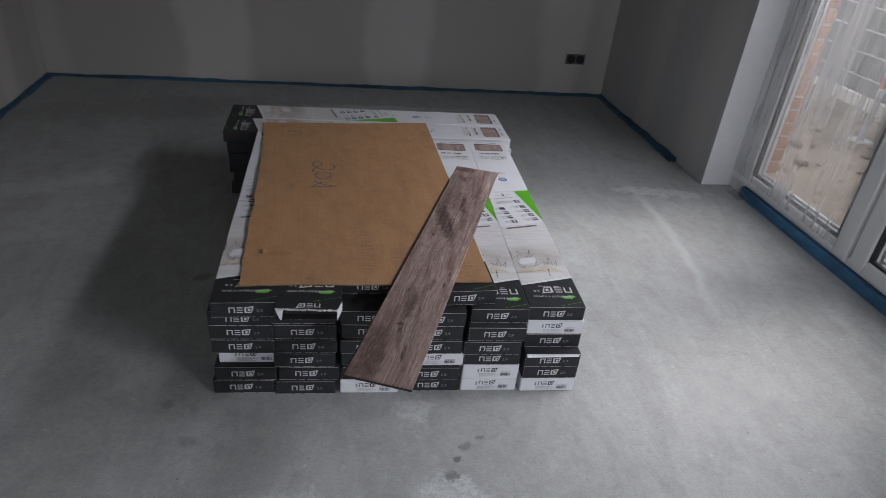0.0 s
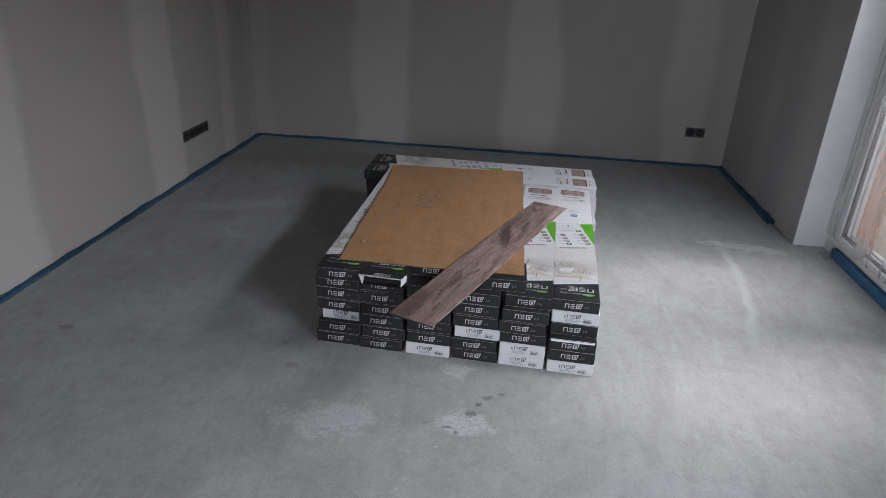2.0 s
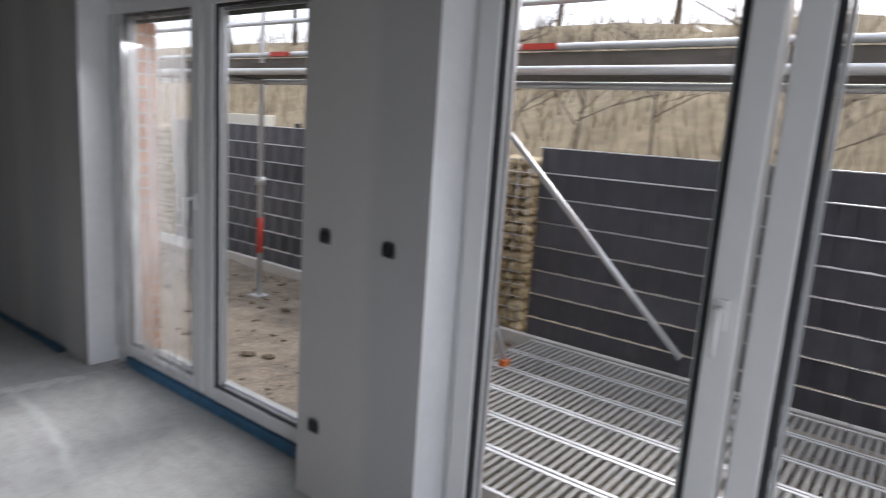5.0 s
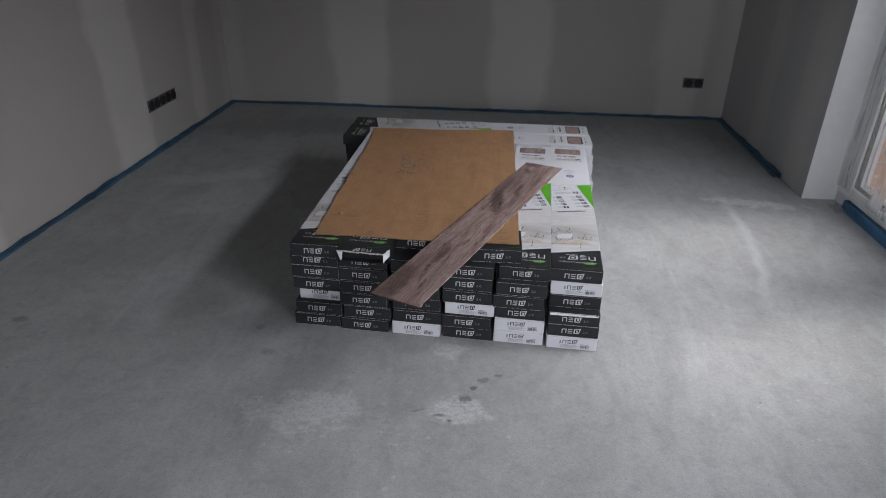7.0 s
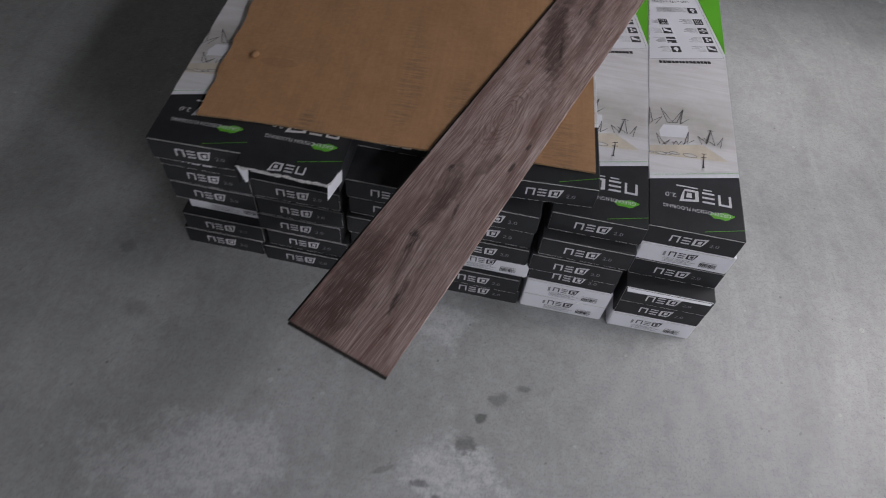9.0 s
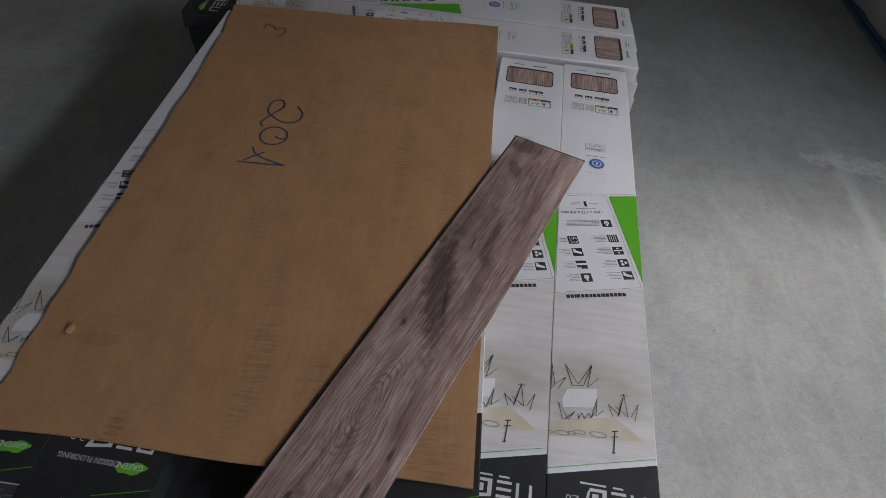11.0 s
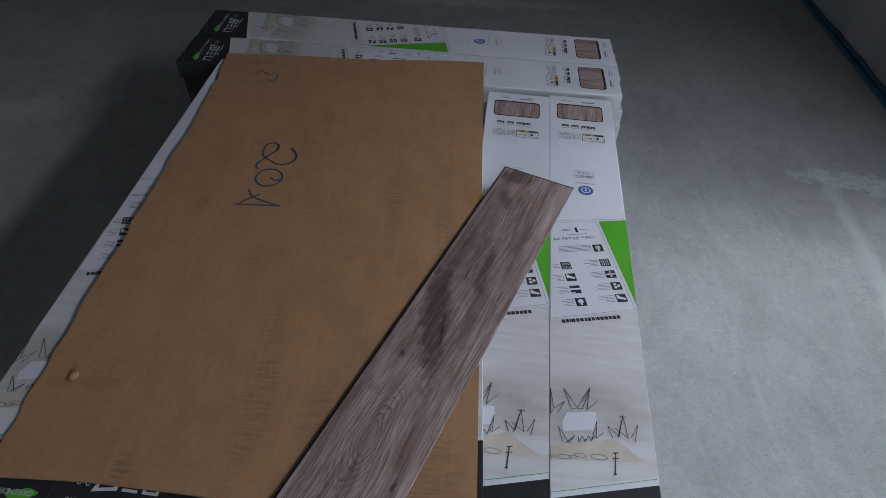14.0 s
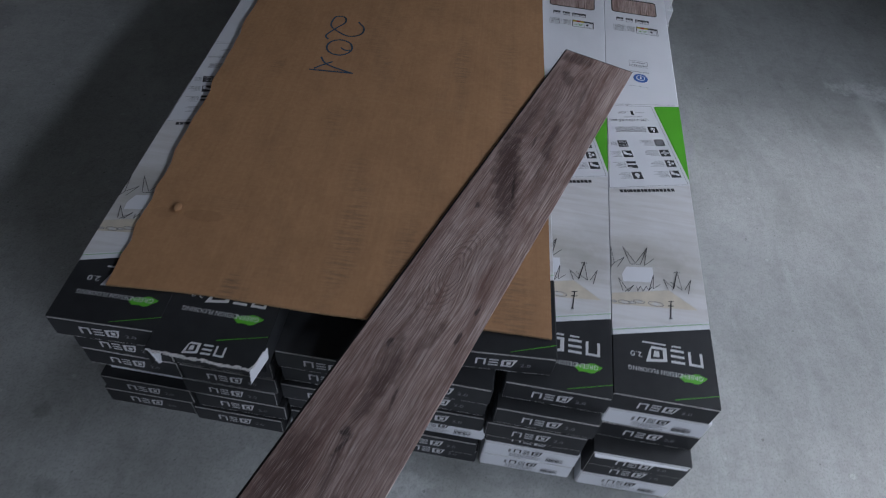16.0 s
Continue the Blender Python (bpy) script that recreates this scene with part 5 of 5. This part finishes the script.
# ---- cardboard sheet ----
def cardboard_sheet():
    ob = thing("cardboard_sheet", "brown corrugated cardboard sheet with handwriting and scuffs", "cardboard", m=pose(-0.997, 0.068, 7 * H + 0.0025))
    wide, long = 0.70, 1.262
    r2 = random.Random(9)
    nx, ny = 14, 40
    bm = bmesh.new()
    def rise(fx, fy):
        lift = 0.004 * (1 - fx) ** 3 * math.sin(fy * 3.1) + 0.0015 * math.sin(fy * 5 + fx * 3)
        return max(0.0, lift - 0.004 * (1 - fy) ** 6)
    def place(i, j, z):
        fx, fy = i / nx, j / ny
        tear = 0.0
        if i == 0:
            tear = -0.011 - 0.008 * fy - 0.02 * max(0.0, (fy - 0.75) / 0.25) + 0.0015 * math.sin(fy * 37) + (0.005 if 0.36 < fy < 0.42 else 0.0)
        return Vector((fx * wide + tear - 0.017 * fy * fx, fy * long + 0.045 * fx * fy + (0.004 * math.sin(fx * 9) if j in (0, ny) else 0), rise(fx, fy) + z))
    jag = [r2.uniform(-0.0034, 0.0034) for _ in range(ny + 1)]
    grids = []
    for z in (0.0, 0.004):
        g = [[bm.verts.new(place(i, j, z) + (Vector((jag[j], 0, 0)) if i == 0 else Vector())) for i in range(nx + 1)] for j in range(ny + 1)]
        grids.append(g)
        for j in range(ny):
            for i in range(nx):
                bm.faces.new((g[j][i], g[j][i + 1], g[j + 1][i + 1], g[j + 1][i]))
    lo, hi = grids
    rim = [(0, i, 0, i + 1) for i in range(nx)] + [(ny, i, ny, i + 1) for i in range(nx)] + [(j, 0, j + 1, 0) for j in range(ny)] + [(j, nx, j + 1, nx) for j in range(ny)]
    for a, b, c, d in rim:
        bm.faces.new((lo[a][b], lo[c][d], hi[c][d], hi[a][b])).material_index = 1
    part("sheet", bm, [M_CARD, M_CARDEDGE], ob)
    # handwriting, as loops of pen line
    bm = bmesh.new()
    def loop(cx, cy, rx, ry, a0, a1, n=18):
        return [(cx + rx * math.cos(a0 + (a1 - a0) * k / n), cy + ry * math.sin(a0 + (a1 - a0) * k / n)) for k in range(n + 1)]
    def pen(pts, w=0.0042):
        for p, q in zip(pts, pts[1:]):
            mx, my = (p[0] + q[0]) / 2, (p[1] + q[1]) / 2
            d = Vector((q[0] - p[0], q[1] - p[1], 0))
            if d.length < 1e-6:
                continue
            d *= w * 0.2 / d.length
            stroke(bm, [(p[0] - d.x, p[1] - d.y), (q[0] + d.x, q[1] + d.y)], w, 0.0046 + rise(mx / wide, my / long))
    def curve(pts, w=0.0042, steps=6):
        """A smooth pen line through a few turning points."""
        p = [pts[0]] + pts + [pts[-1]]
        out = []
        for a, b, c, e in zip(p, p[1:], p[2:], p[3:]):
            for s in range(steps):
                t = s / steps
                out.append(tuple(0.5 * (2 * b[k] + (c[k] - a[k]) * t + (2 * a[k] - 5 * b[k] + 4 * c[k] - e[k]) * t * t + (3 * b[k] - a[k] - 3 * c[k] + e[k]) * t ** 3) + (-0.018, 0.012)[k] for k in (0, 1)))
        pen(out + [(pts[-1][0] - 0.018, pts[-1][1] + 0.012)], w)
    curve([(0.203, 0.736), (0.195, 0.75), (0.212, 0.785), (0.228, 0.814), (0.222, 0.837), (0.201, 0.833), (0.197, 0.797), (0.214, 0.775), (0.246, 0.758), (0.272, 0.77), (0.276, 0.798), (0.259, 0.822)])
    pen(loop(0.217, 0.72, 0.029, 0.031, 0, 6.4))
    curve([(0.239, 0.707), (0.25, 0.70), (0.260, 0.702)])
    curve([(0.203, 0.661), (0.223, 0.636), (0.283, 0.615)])
    curve([(0.188, 0.61), (0.235, 0.613), (0.282, 0.616)])
    curve([(0.197, 0.616), (0.212, 0.632), (0.231, 0.649)])
    part("handwriting", bm, M_PEN, ob, "dark blue pen writing")
    bm = bmesh.new()
    curve([(0.09, 1.144), (0.09, 1.167), (0.111, 1.156), (0.121, 1.146), (0.135, 1.158), (0.146, 1.144), (0.141, 1.118), (0.13, 1.117)], 0.0034)
    part("written_digit", bm, M_PEN, ob, "pen digit")
    # small dent knob and flakes
    bm = bmesh.new()
    bmesh.ops.create_icosphere(bm, subdivisions=2, radius=0.009, matrix=Matrix.Translation((0.042, 0.175, 0.009)) @ Matrix.Diagonal((0.8, 1.1, 0.5, 1)))
    part("torn_nub", bm, M_CARD, ob)
    return ob


cardboard_sheet()


# ---- the loose plank ----
def plank():
    long, wide, th = 1.286, 0.163, 0.0045
    ob = thing("flooring_plank", "smoked oak click-lock flooring plank lying across the cardboard", "plank", m=pose(-0.66, -0.342, 7 * H + 0.0100, 0, 0, -22.0))
    bm = bmesh.new()
    quad_box(bm, -wide / 2, wide / 2, 0, long, 0, th)
    bevelled(bm, 0.0009, 1)
    part("decor_board", bm, M_OAK, ob)
    bm = bmesh.new()
    quad_box(bm, -wide / 2 - 0.0035, -wide / 2, 0.0, long + 0.004, 0.0006, 0.0022)
    quad_box(bm, -wide / 2, wide / 2, -0.005, 0.0, 0.0004, 0.002)
    quad_box(bm, -wide / 2, wide / 2, long, long + 0.005, 0.0006, 0.0022)
    part("click_tongue", bm, M_CORE, ob, "dark click-lock tongue")
    return ob


plank()


# ---- outside: ground, cladding, fence, scaffold, bank and trees ----
def height(x, y):
    if x < 1.75:
        return -0.3
    z = -0.17 + 0.03 * noise.noise(Vector((x * 1.1, y * 1.1, 0.3))) + 0.018 * noise.noise(Vector((x * 4, y * 4, 2.0)))
    if x > 4.6:
        z += (min(x, 16) - 4.6) * 0.40 + max(0.0, min(x, 40) - 16) * 0.05 + 0.35 * noise.noise(Vector((x * 0.3, y * 0.3, 5.0))) * min(1, (x - 4.6) * 0.4)
    if x > 40:
        z += (x - 40) * 0.02
    return z


def ground():
    xs = [-600, -60, -8, 1.70, 1.76] + [1.76 + 0.09 * k for k in range(1, 34)] + [5 + 0.7 * k for k in range(26)] + [26, 32, 40, 80, 600]
    ys = [-600, -60, -20, -10] + [-6 + 0.13 * k for k in range(110)] + [10, 14, 20, 30, 60, 600]
    bm = bmesh.new()
    g = [[bm.verts.new((x, y, height(x, y))) for y in ys] for x in xs]
    for i in range(len(xs) - 1):
        for j in range(len(ys) - 1):
            f = bm.faces.new((g[i][j], g[i + 1][j], g[i + 1][j + 1], g[i][j + 1]))
            f.smooth = True
            f.material_index = 1 if xs[i] >= 4.4 else 0
    tagged(part("ground", bm, [M_MUD, M_GRASS]), "churned brown building-site soil rising to a dry bank", "ground", kind="structure")


ground()


def rubble():
    r2 = random.Random(21)
    bm = bmesh.new()
    for _ in range(420):
        x, y = r2.uniform(1.9, 4.0), r2.uniform(-1.5, 5.5)
        s = r2.choice((0.012, 0.018, 0.03, 0.05)) * r2.uniform(0.7, 1.4)
        z = height(x, y)
        m = pose(x, y, z + s * 0.15, r2.uniform(-25, 25), r2.uniform(-25, 25), r2.uniform(0, 360)) @ Matrix.Diagonal((s, s * r2.uniform(0.5, 1), s * 0.5, 1))
        bmesh.ops.create_icosphere(bm, subdivisions=1, radius=1.0, matrix=m)
    tagged(part("rubble", bm, simple("pale_rubble", (0.29, 0.24, 0.18), 0.9, 0, 0.4, 3, 0.3, "Generated")), "scattered pale stones and broken mortar on soil", "rubble", kind="stuff")


rubble()

# concrete edging in front of the fence
kerb = thing("kerb", "pale concrete edging strip at the fence foot", "kerb", kind="structure")
for k in range(10):
    bm = bmesh.new()
    quad_box(bm, 4.03, 4.085, -3.0 + k, -2.006 + k, -0.22, -0.075)
    bevelled(bm, 0.006, 1)
    part("kerb_stone", bm, M_KERB, kerb)


def fence(y0, y1, label):
    """Bar-mesh fence with woven privacy strips in rows."""
    ob = thing("fence", label, "fence")
    rows, z0 = 8, -0.16
    n = int((y1 - y0) / 0.05)
    for r in range(rows):
        bm = bmesh.new()
        za, zb = z0 + r * 0.195 + 0.006, z0 + (r + 1) * 0.195 - 0.006
        prev = None
        for i in range(n + 1):
            y = y0 + (y1 - y0) * i / n
            x = 4.2 + 0.011 * math.sin(math.pi * i / 2 + r * math.pi) + 0.003
            cur = [bm.verts.new((x, y, za)), bm.verts.new((x, y, zb))]
            if prev:
                bm.faces.new((prev[0], cur[0], cur[1], prev[1]))
            prev = cur
        sol = bmesh.ops.extrude_face_region(bm, geom=bm.faces[:])
        for v in [e for e in sol["geom"] if isinstance(e, bmesh.types.BMVert)]:
            v.co.x += 0.004
        part("privacy_strip", bm, M_SLAT, ob)
    for r in range(rows + 1):
        bm = bmesh.new()
        z = z0 + r * 0.195
        for x in (4.18, 4.228):
            tube(bm, (x, y0, z), (x, y1, z), 0.004, 5)
        part("bar", bm, M_WIRE, ob, "galvanised horizontal bars")
    k = 0
    while y0 + 2.5 * k <= y1 + 0.01:
        bm = bmesh.new()
        quad_box(bm, 4.235, 4.295, y0 + 2.5 * k - 0.02, y0 + 2.5 * k + 0.02, -0.3, 1.45)
        bevelled(bm, 0.004, 1)
        part("post", bm, M_GASKET, ob, "dark steel post")
        k += 1
    return ob


fence(0.86, 5.72, "anthracite bar-mesh fence with woven privacy strips")
fence(-4.5, 0.32, "anthracite bar-mesh fence with woven privacy strips")


def gabion(y0, y1, seed):
    ob = thing("gabion", "wire basket filled with tan quarry stones", "gabion")
    r2 = random.Random(seed)
    stones = []
    for q in range(6):
        bm = bmesh.new()
        bmesh.ops.create_icosphere(bm, subdivisions=1, radius=0.5)
        for v in bm.verts:
            v.co *= r2.uniform(0.8, 1.15)
        stones.append(mesh_of("stone", bm, M_STONE))
    z = -0.2
    while z < 1.25:
        h = r2.uniform(0.06, 0.10)
        y = y0
        while y < y1 - 0.02:
            w = r2.uniform(0.07, 0.15)
            for x in (4.19, 4.33):
                s = part("stone", r2.choice(stones), None, ob)
                s.matrix_basis = pose(x + r2.uniform(-0.01, 0.01), min(y + w / 2, y1 - 0.04), z + h / 2, r2.uniform(-15, 15), r2.uniform(-10, 10), r2.uniform(-15, 15)) @ Matrix.Diagonal((0.16, w * 1.12, h * 1.2, 1))
            y += w
        z += h
    bm = bmesh.new()
    for x in (4.095, 4.43):
        zz = -0.2
        while zz <= 1.31:
            tube(bm, (x, y0, zz), (x, y1, zz), 0.003, 5)
            zz += 0.1
        yy = y0
        while yy <= y1 + 0.01:
            tube(bm, (x, yy, -0.2), (x, yy, 1.3), 0.003, 5)
            yy += 0.1
    part("basket", bm, M_WIRE, ob, "galvanised wire basket")


gabion(0.35, 0.84, 3)
gabion(5.76, 6.35, 4)

bm = bmesh.new()
quad_box(bm, 4.45, 4.6, 4.2, 5.6, 1.30, 1.52)
bevelled(bm, 0.01)
tagged(part("foam_board", bm, simple("cream_board", (0.74, 0.70, 0.58), 0.7, 0, 0.06, 15)), "cream insulation board standing behind the fence", "board")
bm = bmesh.new()
quad_box(bm, 4.47, 4.58, 4.3, 5.5, height(4.5, 5.0) - 0.1, 1.299)
tagged(part("timber_rack", bm, M_DKTIMBER), "dark timber rack holding a cream board", "rack")

# brick cladding round the openings
clad = thing("wall_cladding", "orange brick facing wall with pale joints", "wall", kind="structure")
bm = bmesh.new()
wall_mesh(bm, FRONT, 6.5, -0.3, 3.4, 1.583, 1.705, [(DOOR_A[0], DOOR_A[1], 0.0, HEAD + 0.05), (DOOR_B[0], DOOR_B[1], 0.0, HEAD + 0.05)], "y")
part("mortar_bed", bm, [M_MORTAR, M_MORTAR], clad)


def brick_mesh(lx, ly, lz):
    bm = bmesh.new()
    quad_box(bm, -lx / 2, lx / 2, -ly / 2, ly / 2, -lz / 2, lz / 2)
    bevelled(bm, 0.004, 1)
    return mesh_of("brick", bm, M_BRICK)


ME_HALF, ME_LONG = brick_mesh(0.115, 0.115, 0.062), brick_mesh(0.115, 0.24, 0.062)
for jamb, sgn in ((DOOR_A[1], 1), (DOOR_B[1], 1), (DOOR_A[0], -1), (DOOR_B[0], -1)):
    for k in range(28):
        long = k % 2 == 0
        ln = 0.24 if long else 0.115
        b = part("brick", ME_LONG if long else ME_HALF, None, clad)
        b.matrix_basis = pose(1.656, jamb + sgn * (ln / 2 - 0.006), 0.035 + 0.0735 * k)

# threshold slabs under the doors
for y0, y1 in (DOOR_A, DOOR_B):
    bm = bmesh.new()
    quad_box(bm, 1.527, 1.74, y0 + 0.002, y1 - 0.002, -0.19, -0.004)
    tagged(part("threshold", bm, M_KERB), "concrete threshold slab outside the terrace door", "threshold", kind="structure")


def scaffold():
    ob = thing("scaffold", "galvanised tube scaffold with boarded deck and guard rails", "scaffold")
    for y in (5.15, 2.72, 0.20, -2.4):
        bm = bmesh.new()
        gz = height(3.33, y)
        tube(bm, (3.33, y, gz + 0.01), (3.33, y, 4.6), 0.0242, 10)
        pole = part("standard", bm, M_STEEL, ob)
        bm = bmesh.new()
        tube(bm, (3.33, y, gz + 0.42), (3.33, y, gz + 0.75), 0.029, 10)
        part("base_jack", bm, M_RED, pole, "red adjusting sleeve")
        bm = bmesh.new()
        quad_box(bm, 3.26, 3.40, y - 0.07, y + 0.07, gz - 0.005, gz + 0.012)
        tube(bm, (3.33, y, gz + 1.05), (3.33, y, gz + 1.12), 0.04, 8)
        part("foot_plate", bm, M_STEEL, pole)
    for x, z, r in ((3.33, 2.30, 0.02), (3.33, 2.78, 0.02), (2.52, 1.80, 0.022), (3.33, 1.80, 0.022), (3.33, 2.03, 0.022)):
        bm = bmesh.new()
        tube(bm, (x, -4.4, z), (x, 6.3, z), r, 8)
        part("rail", bm, M_STEEL, ob)
    for k in range(3):
        bm = bmesh.new()
        for s in range(4):
            quad_box(bm, 2.55 + k * 0.255, 2.795 + k * 0.255, -4.4 + s * 2.66, -1.76 + s * 2.66, 1.822, 1.86)
        part("deck_board", bm, M_DKTIMBER, ob, "weathered dark deck board")
    bm = bmesh.new()
    quad_box(bm, 3.34, 3.365, -4.4, 6.3, 1.86, 2.0)
    part("toe_board", bm, M_DKTIMBER, ob)
    for y in (5.15, 2.72, 0.20, -2.4):
        bm = bmesh.new()
        tube(bm, (2.45, y, 1.8), (3.4, y, 1.8), 0.022, 8)
        part("transom", bm, M_STEEL, ob)
    bm = bmesh.new()
    tube(bm, (3.30, 0.20, 1.62), (3.30, -1.2, 0.30), 0.021, 8)
    part("brace", bm, M_STEEL, ob, "diagonal steel brace")
    for y in (2.45, 5.0, -0.1):
        bm = bmesh.new()
        quad_box(bm, 3.29, 3.37, y - 0.12, y + 0.12, 2.012, 2.048)
        part("clamp", bm, M_RED, ob, "red painted clamp")
    return ob


scaffold()


def low_deck():
    """Perforated steel decks laid in front of the second door."""
    for k in range(6):
        ob = thing("steel_deck", "perforated galvanised scaffold deck lying outside the door", "deck", "decks outside the door")
        x0 = 1.86 + k * 0.33
        for nm, bx in (("side_rail", (x0, x0 + 0.025, -3.4, 0.05, -0.10, -0.02)), ("side_rail", (x0 + 0.295, x0 + 0.32, -3.4, 0.05, -0.10, -0.02))):
            bm = bmesh.new()
            quad_box(bm, *bx)
            bevelled(bm, 0.003, 1)
            part(nm, bm, M_STEEL, ob)
        bm = bmesh.new()
        y = -3.39
        while y < 0.04:
            quad_box(bm, x0 + 0.025, x0 + 0.295, y, y + 0.022, -0.035, -0.024)
            y += 0.045
        tagged(part("grating", bm, M_DECK, ob, "grey perforated tread"), kind="stuff")
        bm = bmesh.new()
        for yy in (-3.3, -1.7, -0.1):
            quad_box(bm, x0 + 0.02, x0 + 0.30, yy, yy + 0.06, -0.25, -0.10)
        part("bearer", bm, M_DKTIMBER, ob, "timber bearer")


low_deck()


def ladder():
    ob = thing("step_ladder", "aluminium step ladder with orange rubber feet on the deck", "ladder")
    a0, a1 = Vector((2.93, -0.13, -0.024)), Vector((3.20, -0.11, -0.024))
    t0, t1 = Vector((2.88, 0.22, 1.1)), Vector((3.12, 0.24, 1.1))
    for a, t in ((a0, t0), (a1, t1)):
        bm = bmesh.new()
        tube(bm, a + Vector((0, 0, 0.03)), t, 0.019, 6)
        part("stile", bm, M_ALU, ob)
        bm = bmesh.new()
        quad_box(bm, a.x - 0.035, a.x + 0.035, a.y - 0.025, a.y + 0.025, a.z, a.z + 0.045)
        bevelled(bm, 0.006, 1)
        part("foot", bm, M_ORANGE, ob, "orange rubber foot")
    for k in range(1, 5):
        f = k / 4.6
        p, q = a0.lerp(t0, f), a1.lerp(t1, f)
        bm = bmesh.new()
        tube(bm, p, q, 0.017, 6)
        part("rung", bm, M_ALU, ob)
    # rear support
    for t, dx in ((t0, -0.05), (t1, 0.05)):
        bm = bmesh.new()
        tube(bm, t, Vector((t.x + dx, 0.62 + (0.02 if dx > 0 else 0), -0.19)), 0.015, 6)
        part("rear_leg", bm, M_ALU, ob)
    return ob


ladder()


def tree(x, y, seed, tall):
    r2 = random.Random(seed)
    ob = thing("bare_tree", "leafless tree with many thin branches on the bank", "tree", "trees on the bank")
    trunk, crown = bmesh.new(), bmesh.new()
    z0 = height(x, y) - 0.1
    top = Vector((x + r2.uniform(-0.5, 0.5), y + r2.uniform(-0.5, 0.5), z0 + tall * 0.6))
    tube(trunk, (x, y, z0 - 1.5), top, 0.011 * tall, 8, 0.006 * tall)
    def grow(p, d, ln, r, depth):
        q = p + d * ln
        tube(crown, p, q, r, 4, r * 0.6, caps=False)
        if depth == 0:
            return
        for _ in range(r2.choice((3, 4))):
            nd = (d + Vector((r2.uniform(-0.8, 0.8), r2.uniform(-0.8, 0.8), r2.uniform(-0.2, 0.7)))).normalized()
            grow(p + d * ln * r2.uniform(0.45, 1.0), nd, ln * r2.uniform(0.5, 0.75), r * 0.55, depth - 1)
    for k in range(7):
        f = r2.uniform(0.35, 1.0)
        a = r2.uniform(0, 6.28)
        grow(Vector((x, y, z0)).lerp(top, f), Vector((math.cos(a), math.sin(a), r2.uniform(0.4, 1.2))).normalized(), tall * 0.25, 0.004 * tall, 3)
    part("trunk", trunk, M_BARK, ob)
    part("crown", crown, M_BARK, ob)


r3 = random.Random(77)
for k in range(16):
    tree(9 + r3.uniform(0, 12), -3 + k * 2.3 + r3.uniform(-0.8, 0.8), 100 + k, r3.uniform(6, 11))


# bare shrubs at the foot of the bank, behind the gabion
for k in range(9):
    tree(6.4 + r3.uniform(0, 2.2), -4.2 + k * 0.85 + r3.uniform(-0.3, 0.3), 300 + k, r3.uniform(2.2, 3.6))


def brush():
    """Dry stems and scrub over the bank."""
    r2 = random.Random(5)
    bm = bmesh.new()
    for _ in range(9000):
        x, y = 5.0 + 14 * r2.random() ** 1.4, r2.uniform(-6, 24)
        z = height(x, y)
        h = r2.uniform(0.2, 0.8)
        d = Vector((r2.uniform(-0.4, 0.4), r2.uniform(-0.4, 0.4), 1)) * h
        w = Vector((r2.uniform(-1, 1), r2.uniform(-1, 1), 0)).normalized() * 0.012
        p = Vector((x, y, z - 0.03))
        bm.faces.new([bm.verts.new(q) for q in (p - w, p + w, p + d)])
    tagged(part("dry_scrub", bm, simple("dry_stems", (0.19, 0.145, 0.085), 0.9, 0, 0.35, 2)), "dry brown stems and scrub covering the bank", "scrub", kind="stuff")


brush()
